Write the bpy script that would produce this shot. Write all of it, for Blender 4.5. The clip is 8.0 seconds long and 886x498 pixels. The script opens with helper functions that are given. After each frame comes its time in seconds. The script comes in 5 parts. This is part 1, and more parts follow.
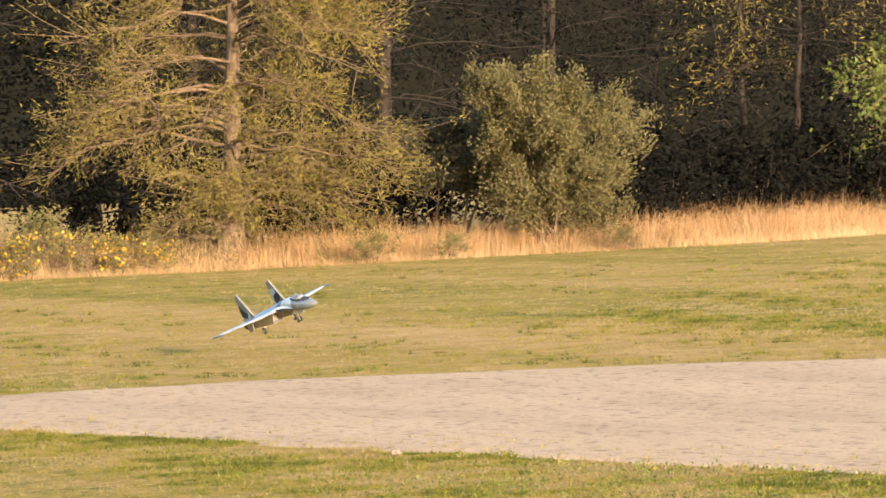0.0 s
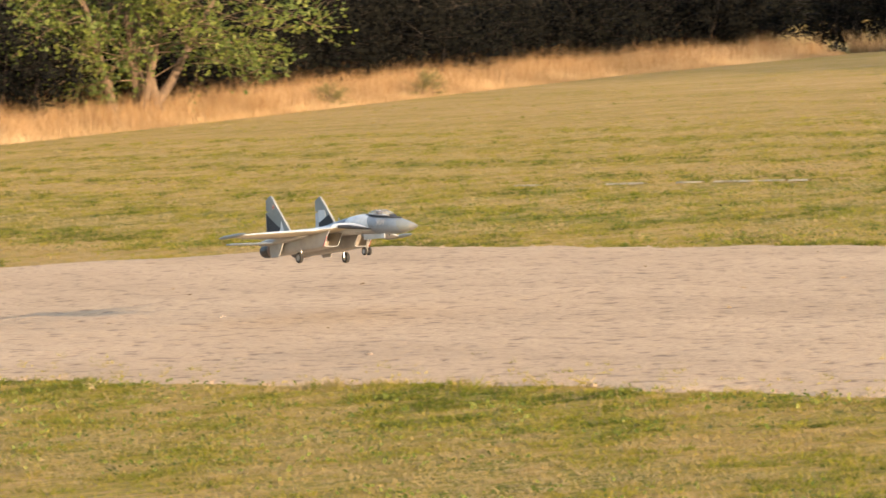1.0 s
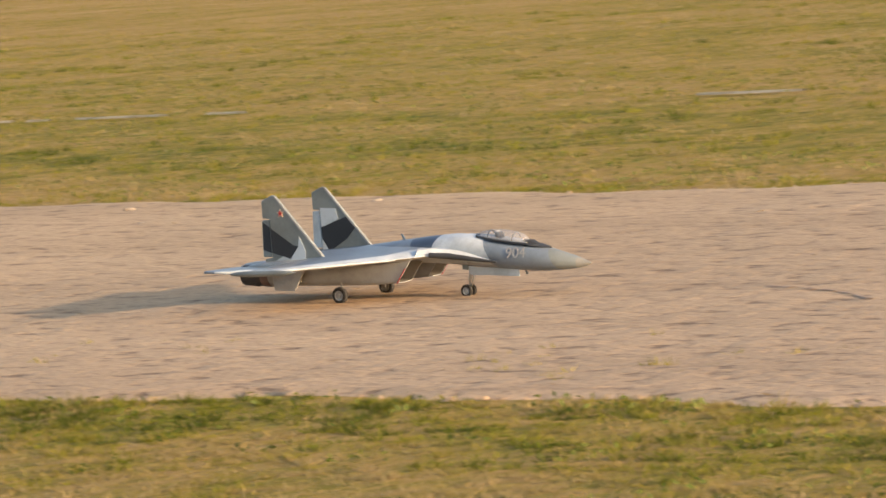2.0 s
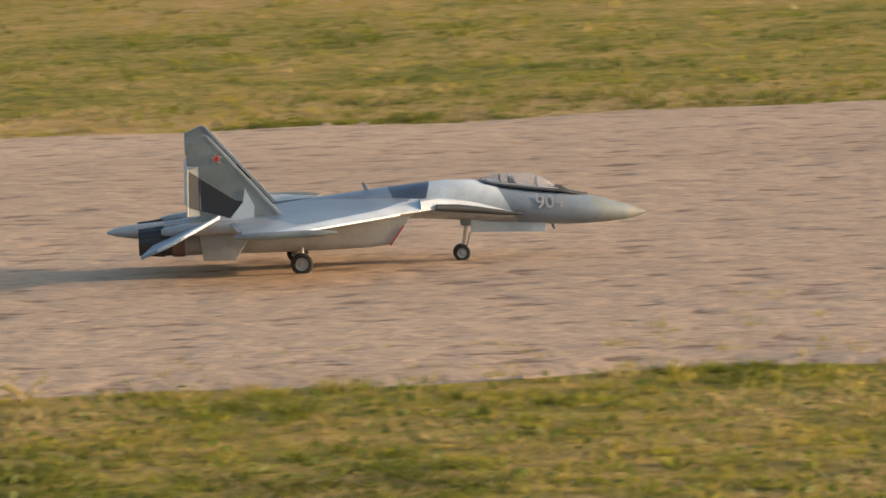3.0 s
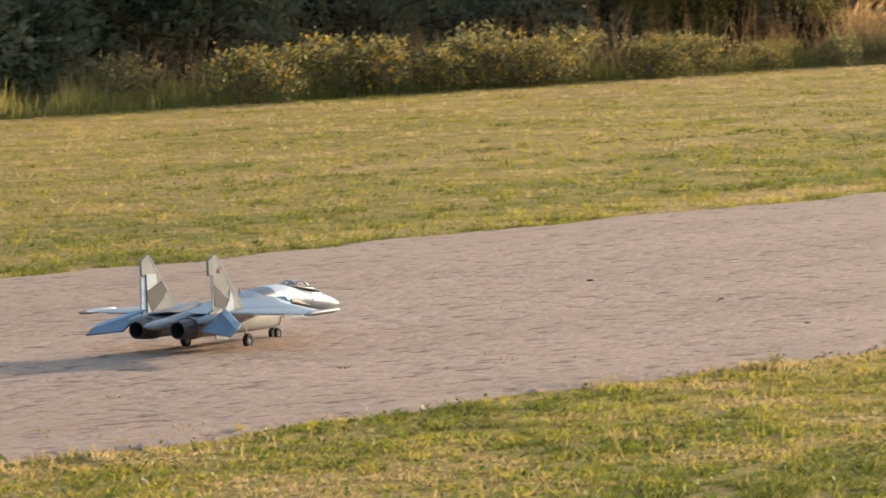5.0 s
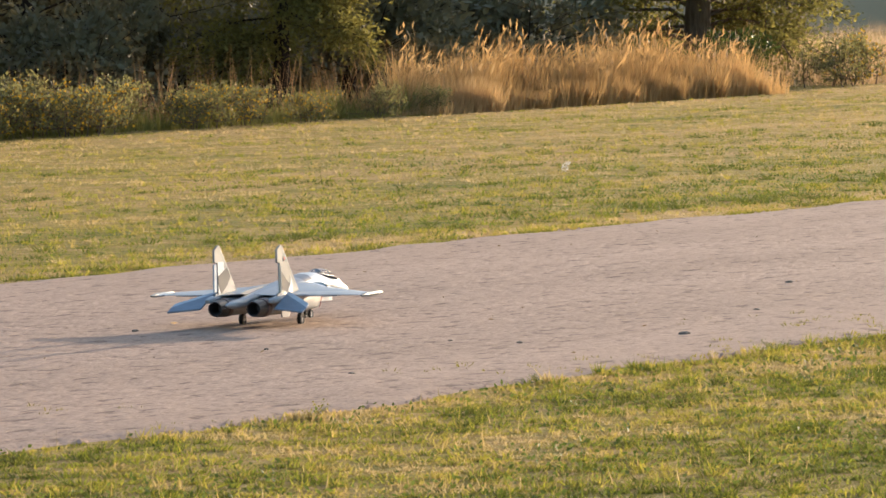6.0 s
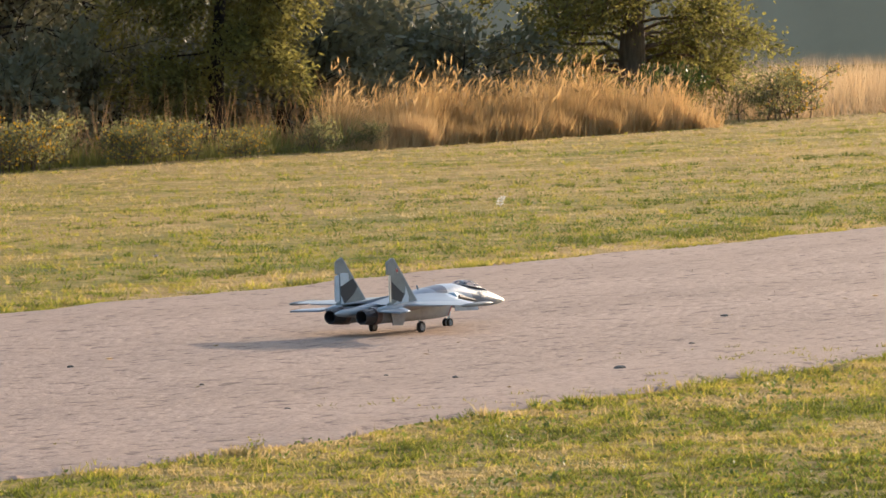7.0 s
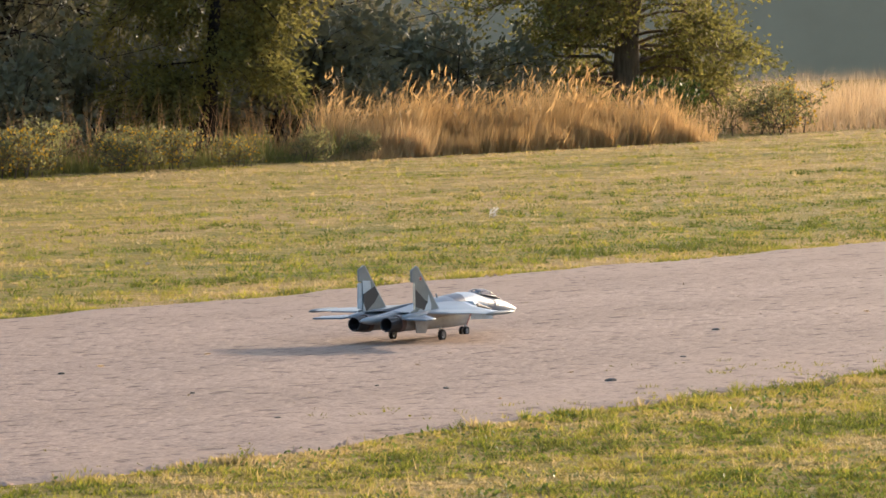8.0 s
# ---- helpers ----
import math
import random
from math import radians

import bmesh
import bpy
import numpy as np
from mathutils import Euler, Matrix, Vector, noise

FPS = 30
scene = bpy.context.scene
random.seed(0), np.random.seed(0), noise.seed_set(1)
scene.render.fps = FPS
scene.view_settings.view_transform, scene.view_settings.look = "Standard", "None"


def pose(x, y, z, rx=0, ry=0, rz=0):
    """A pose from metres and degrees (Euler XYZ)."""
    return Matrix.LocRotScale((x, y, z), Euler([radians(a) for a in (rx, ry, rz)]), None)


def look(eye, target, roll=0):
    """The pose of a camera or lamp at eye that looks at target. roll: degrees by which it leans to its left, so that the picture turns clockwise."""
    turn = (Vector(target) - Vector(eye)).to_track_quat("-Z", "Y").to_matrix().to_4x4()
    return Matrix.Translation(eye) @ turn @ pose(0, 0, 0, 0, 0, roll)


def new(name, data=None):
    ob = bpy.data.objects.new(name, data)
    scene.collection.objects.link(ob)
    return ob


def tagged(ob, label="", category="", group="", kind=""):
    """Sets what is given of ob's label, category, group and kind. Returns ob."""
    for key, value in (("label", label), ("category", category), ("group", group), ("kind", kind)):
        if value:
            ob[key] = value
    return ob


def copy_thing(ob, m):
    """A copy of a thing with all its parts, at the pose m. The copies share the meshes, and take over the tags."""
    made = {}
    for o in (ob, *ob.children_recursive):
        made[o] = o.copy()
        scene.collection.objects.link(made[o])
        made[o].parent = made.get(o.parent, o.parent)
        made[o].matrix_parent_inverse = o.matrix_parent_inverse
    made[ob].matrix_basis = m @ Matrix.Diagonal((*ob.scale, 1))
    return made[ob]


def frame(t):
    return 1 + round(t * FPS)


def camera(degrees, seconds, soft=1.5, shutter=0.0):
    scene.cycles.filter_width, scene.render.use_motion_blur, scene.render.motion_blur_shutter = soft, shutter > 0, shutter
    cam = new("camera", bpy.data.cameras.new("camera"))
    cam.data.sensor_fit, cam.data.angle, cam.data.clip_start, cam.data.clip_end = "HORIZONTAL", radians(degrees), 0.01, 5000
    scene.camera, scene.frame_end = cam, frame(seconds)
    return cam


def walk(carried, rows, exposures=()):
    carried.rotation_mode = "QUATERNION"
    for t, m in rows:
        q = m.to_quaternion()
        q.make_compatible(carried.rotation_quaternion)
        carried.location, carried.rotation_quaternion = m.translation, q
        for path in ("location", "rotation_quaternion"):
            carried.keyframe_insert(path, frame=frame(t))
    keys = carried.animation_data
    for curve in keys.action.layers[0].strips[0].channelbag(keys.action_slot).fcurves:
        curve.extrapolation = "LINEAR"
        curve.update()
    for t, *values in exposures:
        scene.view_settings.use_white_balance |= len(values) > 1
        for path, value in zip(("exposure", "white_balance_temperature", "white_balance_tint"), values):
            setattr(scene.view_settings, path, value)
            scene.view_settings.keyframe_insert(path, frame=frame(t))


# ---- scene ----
# the camera stands on one spot and swings after the landing jet
cam = camera(9.946, 8.0, soft=1.6, shutter=0.06)
EYE = (0.0, 0.0, 1.712)
# seconds, bearing from +y towards +x, tilt, roll
SWING = [
    (0.0, -68.19, -0.95, -2.20), (0.3, -66.60, -1.32, -2.02), (0.5, -64.95, -1.93, -2.33),
    (0.7, -62.79, -2.27, -2.15), (0.9, -60.37, -2.42, -3.67), (1.0, -58.85, -2.52, -4.21),
    (1.2, -55.99, -2.76, -4.28), (1.4, -52.53, -3.06, -4.48), (1.5, -50.37, -3.24, -4.40),
    (1.6, -48.19, -3.40, -4.85), (1.8, -43.24, -3.88, -4.97), (2.0, -37.40, -4.43, -4.44),
    (2.2, -31.70, -4.98, -4.10), (2.5, -22.20, -5.80, -3.52), (2.8, -10.20, -6.30, -2.87),
    (3.1, 3.24, -6.30, -2.48), (3.3, 11.58, -6.00, -2.42), (3.5, 18.54, -5.55, -2.35),
    (3.8, 27.04, -5.33, -2.07), (4.0, 31.83, -5.38, -2.18), (4.2, 36.25, -5.18, -2.10),
    (4.5, 41.85, -4.59, -1.75), (4.7, 45.08, -3.96, -1.90), (5.0, 49.16, -3.30, -1.95),
    (5.3, 52.10, -3.05, -1.90), (5.6, 53.75, -3.00, -1.80), (5.8, 54.18, -2.98, -1.72),
    (6.0, 54.30, -2.89, -1.57), (6.5, 54.58, -2.82, -1.49), (7.0, 55.04, -2.52, -1.71),
    (7.5, 55.13, -2.45, -1.39), (8.0, 55.13, -2.40, -1.10),
]


def aim(bearing, tilt, roll):
    b, p = radians(bearing), radians(tilt)
    way = Vector((math.sin(b) * math.cos(p), math.cos(b) * math.cos(p), math.sin(p)))
    return look(EYE, Vector(EYE) + way * 20, roll)


walk(cam, [(t, aim(b, p, r)) for t, b, p, r in SWING],
     exposures=[(0.0, 2.02, 6050, 14), (0.6, 1.92, 6250, 14), (1.3, 1.68, 6450, 16), (2.2, 1.40, 6500, 16), (3.3, 1.25, 6200, 11), (4.5, 1.33, 5850, 8), (6.0, 1.34, 5650, 12), (8.0, 1.33, 5550, 13)])

# ---- world and sun: low evening sun along the strip ----
SUN_BEARING, SUN_HEIGHT = 88.0, 8.5   # degrees from +y towards +x, degrees above the horizon
world = bpy.data.worlds.new("sky")
scene.world = world
world.use_nodes = True
wn = world.node_tree.nodes
sky = wn.new("ShaderNodeTexSky")
sky.sky_type = "NISHITA"
sky.sun_disc = False
sky.sun_elevation = radians(SUN_HEIGHT)
sky.sun_rotation = radians(SUN_BEARING)
sky.dust_density = 2.0
wn["Background"].inputs["Strength"].default_value = 0.15
world.node_tree.links.new(sky.outputs[0], wn["Background"].inputs["Color"])
sun_data = bpy.data.lights.new("sun", "SUN")
sun_data.energy, sun_data.angle, sun_data.color = 3.7, radians(0.6), (1.0, 0.73, 0.46)
sun = new("sun", sun_data)
sb, se = radians(SUN_BEARING), radians(SUN_HEIGHT)
sun.matrix_world = look(Vector((math.sin(sb) * math.cos(se), math.cos(sb) * math.cos(se), math.sin(se))) * 60, (0, 0, 0))

rng = np.random.default_rng(7)


# ---- materials ----
def material(name, rough=0.8, metal=0.0, spec=0.3):
    m = bpy.data.materials.new(name)
    m.use_nodes = True
    b = m.node_tree.nodes["Principled BSDF"]
    b.inputs["Roughness"].default_value = rough
    b.inputs["Metallic"].default_value = metal
    b.inputs["Specular IOR Level"].default_value = spec
    return m, m.node_tree.nodes, m.node_tree.links, b


def coords(n, l, scale=(1, 1, 1), world_space=False):
    if world_space:
        src = n.new("ShaderNodeNewGeometry").outputs["Position"]
    else:
        src = n.new("ShaderNodeTexCoord").outputs["Object"]
    mp = n.new("ShaderNodeMapping")
    mp.inputs["Scale"].default_value = scale
    l.new(src, mp.inputs["Vector"])
    return mp.outputs["Vector"]


def noise_tex(n, l, vec, scale, detail=4.0, rough=0.6):
    t = n.new("ShaderNodeTexNoise")
    t.inputs["Scale"].default_value, t.inputs["Detail"].default_value, t.inputs["Roughness"].default_value = scale, detail, rough
    l.new(vec, t.inputs["Vector"])
    return t.outputs["Fac"]


def ramp(n, l, fac, stops):
    r = n.new("ShaderNodeValToRGB")
    while len(r.color_ramp.elements) < len(stops):
        r.color_ramp.elements.new(0.5)
    for e, (p, c) in zip(r.color_ramp.elements, stops):
        e.position, e.color = p, (*c, 1) if len(c) == 3 else c
    l.new(fac, r.inputs[0])
    return r.outputs[0]


def mix(n, l, fac, a, b, how="MIX"):
    m = n.new("ShaderNodeMix")
    m.data_type, m.blend_type = "RGBA", how
    for s, v in ((m.inputs[0], fac), (m.inputs[6], a), (m.inputs[7], b)):
        if isinstance(v, (int, float)):
            s.default_value = v
        elif isinstance(v, tuple):
            s.default_value = (*v, 1)
        else:
            l.new(v, s)
    return m.outputs[2]


def bump(n, l, b, height, strength, dist):
    k = n.new("ShaderNodeBump")
    k.inputs["Strength"].default_value, k.inputs["Distance"].default_value = strength, dist
    l.new(height, k.inputs["Height"])
    l.new(k.outputs[0], b.inputs["Normal"])


def leaf_material(name, dark, mid, light, patch=0.5, through_light=0.25, rough=0.6, spec=0.25):
    """Leaves, blades and needles: colour varies leaf by leaf and in patches; some light passes through."""
    m, n, l, b = material(name, rough, spec=spec)
    isl = n.new("ShaderNodeNewGeometry").outputs["Random Per Island"]
    c1 = ramp(n, l, isl, [(0.0, dark), (0.5, mid), (1.0, light)])
    v = coords(n, l, (1, 1, 1), True)
    f = noise_tex(n, l, v, patch, 3)
    c2 = ramp(n, l, f, [(0.3, dark), (0.5, mid), (0.7, light)])
    col = mix(n, l, 0.66, c1, c2)
    l.new(col, b.inputs["Base Color"])
    tr = n.new("ShaderNodeBsdfTranslucent")
    l.new(col, tr.inputs["Color"])
    ms = n.new("ShaderNodeMixShader")
    ms.inputs[0].default_value = through_light
    l.new(b.outputs[0], ms.inputs[1])
    l.new(tr.outputs[0], ms.inputs[2])
    l.new(ms.outputs[0], n["Material Output"].inputs["Surface"])
    return m


def turf_colour(n, l):
    """Mown winter turf: green where it is moist, straw where it is dry, in mowing strips along the runway."""
    def add(x, y, k):
        m = n.new("ShaderNodeMath")
        m.operation = "MULTIPLY_ADD"
        l.new(x, m.inputs[0])
        m.inputs[1].default_value = k
        if isinstance(y, float):
            m.inputs[2].default_value = y
        else:
            l.new(y, m.inputs[2])
        return m.outputs[0]
    pos = n.new("ShaderNodeSeparateXYZ")
    l.new(coords(n, l, (1, 1, 1), True), pos.inputs[0])
    along = add(noise_tex(n, l, coords(n, l, (0.08, 0.2, 1), True), 1.0, 3), pos.outputs["Y"], 4.0)
    reach = n.new("ShaderNodeMapRange")
    reach.inputs["From Min"].default_value, reach.inputs["From Max"].default_value = 10.0, 60.0
    l.new(along, reach.inputs["Value"])
    # dryness of each strip
    strips = ramp(n, l, reach.outputs[0], [(p, (v, v, v)) for p, v in ((0.0, 0.46), (0.10, 0.52), (0.245, 0.60), (0.285, 0.42), (0.375, 0.46), (0.405, 0.54), (0.50, 0.50), (0.55, 0.47), (0.66, 0.53), (0.85, 0.58))])
    dry = add(strips, -0.975, 1.0)
    dry = add(noise_tex(n, l, coords(n, l, (0.10, 0.50, 1), True), 0.9, 4, 0.6), dry, 0.45)
    dry = add(noise_tex(n, l, coords(n, l, (0.7, 0.5, 1), True), 1.7, 5, 0.7), dry, 0.7)
    dry = add(noise_tex(n, l, coords(n, l, (1.0, 0.55, 0.4), True), 9.0, 4, 0.7), dry, 0.8)
    return ramp(n, l, dry, [(0.20, (0.060, 0.078, 0.010)), (0.36, (0.195, 0.175, 0.024)), (0.48, (0.30, 0.228, 0.048)), (0.60, (0.37, 0.250, 0.083)), (0.80, (0.49, 0.350, 0.165))])


def turf_material():
    m, n, l, b = material("turf", 0.9, spec=0.15)
    col = turf_colour(n, l)
    v3 = coords(n, l, (9, 3.5, 6), True)
    f3 = noise_tex(n, l, v3, 3.0, 5, 0.75)
    col = mix(n, l, 0.55, col, ramp(n, l, f3, [(0.36, (0.34, 0.36, 0.34)), (0.47, (0.90, 0.90, 0.88)), (0.58, (1.2, 1.18, 1.12))]), "MULTIPLY")
    l.new(col, b.inputs["Base Color"])
    bump(n, l, b, f3, 0.9, 0.07)
    return m


def blade_material(name, through_light=0.68):
    """Blades take the colour of the turf round them; each tuft has its own tone, from fresh green to bleached straw."""
    m, n, l, b = material(name, 0.65, spec=0.2)
    isl = n.new("ShaderNodeNewGeometry").outputs["Random Per Island"]
    leaf = ramp(n, l, isl, [(0.0, (0.10, 0.125, 0.012)), (0.40, (0.27, 0.25, 0.028)), (0.70, (0.40, 0.30, 0.07)), (1.0, (0.54, 0.41, 0.19))])
    own = n.new("ShaderNodeAttribute")
    own.attribute_name = "tone"
    tuft = ramp(n, l, own.outputs["Fac"], [(0.0, (0.035, 0.070, 0.008)), (0.28, (0.150, 0.190, 0.014)), (0.50, (0.335, 0.300, 0.030)), (0.72, (0.36, 0.265, 0.088)), (1.0, (0.47, 0.36, 0.19))])
    col = mix(n, l, 0.38, turf_colour(n, l), leaf)
    col = mix(n, l, 0.75, col, tuft)
    l.new(col, b.inputs["Base Color"])
    tr = n.new("ShaderNodeBsdfTranslucent")
    l.new(col, tr.inputs["Color"])
    ms = n.new("ShaderNodeMixShader")
    ms.inputs[0].default_value = through_light
    l.new(b.outputs[0], ms.inputs[1])
    l.new(tr.outputs[0], ms.inputs[2])
    l.new(ms.outputs[0], n["Material Output"].inputs["Surface"])
    return m


def dirt_material():
    """Packed earth: broad tone, fine grain, shallow dents with painted shade, drawn out along the strip."""
    m, n, l, b = material("packed_earth", 0.95, spec=0.1)
    f = noise_tex(n, l, coords(n, l, (0.25, 1.0, 1), True), 0.8, 5, 0.6)
    col = ramp(n, l, f, [(0.3, (0.40, 0.290, 0.200)), (0.5, (0.455, 0.332, 0.230)), (0.72, (0.50, 0.367, 0.256))])
    # Left end painted warm as if front-lit, right end dull as if backlit.
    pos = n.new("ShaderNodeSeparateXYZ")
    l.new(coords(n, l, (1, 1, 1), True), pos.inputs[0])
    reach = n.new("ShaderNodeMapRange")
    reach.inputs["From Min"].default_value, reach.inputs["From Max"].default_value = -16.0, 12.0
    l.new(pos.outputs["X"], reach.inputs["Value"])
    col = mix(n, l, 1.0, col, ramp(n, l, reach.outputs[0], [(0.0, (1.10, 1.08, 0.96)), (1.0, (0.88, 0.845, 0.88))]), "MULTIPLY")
    grain = noise_tex(n, l, coords(n, l, (1, 1, 1), True), 42.0, 3, 0.7)
    col = mix(n, l, 0.8, col, ramp(n, l, grain, [(0.34, (0.56, 0.54, 0.55)), (0.45, (0.98, 0.98, 0.98)), (0.55, (1.02, 1.02, 1.02)), (0.68, (1.16, 1.16, 1.15))]), "MULTIPLY")
    # Shade of dents and wheel tracks multiplied into the colour; only dents get bump.
    dents = noise_tex(n, l, coords(n, l, (0.60, 1, 1), True), 10.0, 4, 0.62)
    col = mix(n, l, 0.74, col, ramp(n, l, dents, [(0.355, (0.34, 0.32, 0.35)), (0.405, (0.82, 0.81, 0.83)), (0.45, (1, 1, 1))]), "MULTIPLY")
    rut_shade = noise_tex(n, l, coords(n, l, (0.10, 1.0, 1), True), 7.0, 3, 0.6)
    col = mix(n, l, 0.4, col, ramp(n, l, rut_shade, [(0.30, (0.62, 0.59, 0.60)), (0.40, (1, 1, 1))]), "MULTIPLY")
    l.new(col, b.inputs["Base Color"])
    hgt = n.new("ShaderNodeMath")
    hgt.operation = "MULTIPLY_ADD"
    l.new(grain, hgt.inputs[0])
    hgt.inputs[1].default_value = 0.12
    l.new(dents, hgt.inputs[2])
    bump(n, l, b, hgt.outputs[0], 0.8, 0.022)
    return m


def bark_material(name, a, c):
    m, n, l, b = material(name, 0.9, spec=0.15)
    v = coords(n, l, (6, 6, 1.2))
    f = noise_tex(n, l, v, 3.0, 6, 0.7)
    l.new(ramp(n, l, f, [(0.3, a), (0.7, c)]), b.inputs["Base Color"])
    bump(n, l, b, f, 0.8, 0.03)
    return m


TURF, BLADE, DIRT = turf_material(), blade_material("grass_blades"), dirt_material()
DRY_BLADE = leaf_material("dry_stalks", (0.26, 0.16, 0.075), (0.48, 0.33, 0.165), (0.66, 0.50, 0.29), 0.25, 0.5)
WEED = leaf_material("low_weeds", (0.12, 0.118, 0.026), (0.23, 0.21, 0.05), (0.36, 0.30, 0.085), 0.6, 0.6)
PINE = leaf_material("pine_needles", (0.07, 0.062, 0.014), (0.135, 0.112, 0.024), (0.235, 0.19, 0.045), 0.9)
# Near-black needles: the unlit depth of the wood is put into this colour.
PINE_SHADED = leaf_material("shade_painted_needles", (0.0052, 0.0056, 0.0048), (0.0070, 0.0074, 0.0062), (0.0098, 0.0098, 0.0078), 0.4, 0.05, 0.95, 0.02)
OLIVE = leaf_material("grey_green_leaves", (0.075, 0.070, 0.026), (0.105, 0.096, 0.036), (0.145, 0.128, 0.052), 1.1, 0.3)
# Dull copy of OLIVE with the second shrub's part shade in its colour.
OLIVE_HALF_SHADE = leaf_material("half_shaded_grey_green_leaves", (0.045, 0.043, 0.020), (0.062, 0.058, 0.027), (0.085, 0.078, 0.037), 1.1, 0.25)
SAGE = leaf_material("sage_leaves", (0.14, 0.135, 0.045), (0.215, 0.20, 0.07), (0.30, 0.27, 0.105), 1.2, 0.6)
GOLD_BLADE = leaf_material("golden_stalks", (0.34, 0.20, 0.07), (0.48, 0.31, 0.12), (0.60, 0.42, 0.20), 0.35, 0.6)
RUST_BLADE = leaf_material("rust_brown_stalks", (0.22, 0.12, 0.045), (0.35, 0.205, 0.085), (0.47, 0.30, 0.145), 0.4, 0.45)
SPRIG = leaf_material("yellowish_sprigs", (0.20, 0.18, 0.02), (0.34, 0.28, 0.04), (0.46, 0.36, 0.09), 1.0, 0.5)
DOWN = leaf_material("pale_seed_down", (0.50, 0.46, 0.38), (0.70, 0.66, 0.58), (0.85, 0.82, 0.75), 2.0, 0.5)
# Grey-green leaves lightened in colour to stand in for haze.
HEDGE = leaf_material("haze_lightened_leaves", (0.14, 0.13, 0.072), (0.18, 0.165, 0.088), (0.225, 0.205, 0.11), 0.9, 0.35)
OAK_LEAF = leaf_material("small_oak_leaves", (0.11, 0.103, 0.026), (0.18, 0.165, 0.040), (0.27, 0.235, 0.06), 0.8, 0.62)
BRIGHT = leaf_material("bright_green_leaves", (0.03, 0.05, 0.01), (0.07, 0.10, 0.016), (0.19, 0.205, 0.042), 0.9)
CLOVER = leaf_material("clover", (0.06, 0.085, 0.014), (0.12, 0.150, 0.025), (0.19, 0.205, 0.042), 1.2, 0.45)
GORSE = leaf_material("yellow_flowers", (0.30, 0.17, 0.01), (0.55, 0.33, 0.02), (0.75, 0.48, 0.05), 2.0)
BARK = bark_material("pale_bark", (0.075, 0.052, 0.036), (0.19, 0.138, 0.09))
# Shade is put into this bark colour; field-edge trees use it too.
SHADED_BARK = bark_material("shaded_bark", (0.016, 0.013, 0.011), (0.042, 0.033, 0.025))
TWIG = bark_material("dry_twigs", (0.085, 0.06, 0.038), (0.20, 0.145, 0.09))


# ---- mesh helpers ----
def from_arrays(name, verts, faces, mat):
    """A mesh from arrays: faces (n, 3) or (n, 4)."""
    me = bpy.data.meshes.new(name)
    k = faces.shape[1]
    me.vertices.add(len(verts))
    me.vertices.foreach_set("co", np.ascontiguousarray(verts, dtype=np.float32).ravel())
    me.loops.add(faces.size)
    me.loops.foreach_set("vertex_index", np.ascontiguousarray(faces, dtype=np.int32).ravel())
    me.polygons.add(len(faces))
    me.polygons.foreach_set("loop_start", np.arange(0, faces.size, k, dtype=np.int32))
    me.update(calc_edges=True)
    me.validate()
    me.materials.append(mat)
    return me


def child(name, me, parent, label=""):
    ob = new(name, me)
    ob.parent = parent
    return tagged(ob, label)


def part(name, bm, mat, parent, label="", smooth=True):
    me = bpy.data.meshes.new(name)
    for f in bm.faces:
        f.smooth = smooth
    bm.to_mesh(me)
    bm.free()
    for x in (mat if isinstance(mat, (list, tuple)) else [mat]):
        me.materials.append(x)
    return child(name, me, parent, label)


def tubes(paths, sides=6):
    """Tapered tubes: paths of (points, radii), joined in one array."""
    vs, fs, base = [], [], 0
    ang = np.linspace(0, 2 * math.pi, sides, endpoint=False)
    for pts, rad in paths:
        pts = np.asarray(pts, float)
        d = np.gradient(pts, axis=0)
        d /= np.linalg.norm(d, axis=1)[:, None] + 1e-9
        ref = np.where(np.abs(d[:, 2:3]) > 0.9, np.array([[1.0, 0, 0]]), np.array([[0, 0, 1.0]]))
        u = np.cross(d, ref)
        u /= np.linalg.norm(u, axis=1)[:, None] + 1e-9
        w = np.cross(d, u)
        ring = pts[:, None, :] + (np.cos(ang)[None, :, None] * u[:, None, :] + np.sin(ang)[None, :, None] * w[:, None, :]) * np.asarray(rad)[:, None, None]
        vs.append(ring.reshape(-1, 3))
        n = len(pts)
        i, j = np.meshgrid(np.arange(n - 1), np.arange(sides), indexing="ij")
        a = base + i * sides + j
        b = base + i * sides + (j + 1) % sides
        fs.append(np.stack([a, b, b + sides, a + sides], -1).reshape(-1, 4))
        base += n * sides
    return np.concatenate(vs), np.concatenate(fs)


def leaves(centres, long, wide, r, lift=0.2, along=None):
    """Small four-cornered leaves at the centres, turned at random; along: the way they mostly point."""
    n = len(centres)
    d = r.normal(size=(n, 3))
    d[:, 2] += lift
    if along is not None:
        d = d * 0.55 + along
    d /= np.linalg.norm(d, axis=1)[:, None]
    s = np.cross(d, r.normal(size=(n, 3)))
    s /= np.linalg.norm(s, axis=1)[:, None] + 1e-9
    ln = (long * r.uniform(0.6, 1.4, n))[:, None]
    wd = (wide * r.uniform(0.6, 1.4, n))[:, None]
    v = np.stack([centres, centres + d * ln * 0.5 + s * wd, centres + d * ln, centres + d * ln * 0.5 - s * wd], 1)
    return v.reshape(-1, 3), np.arange(4 * n).reshape(n, 4)


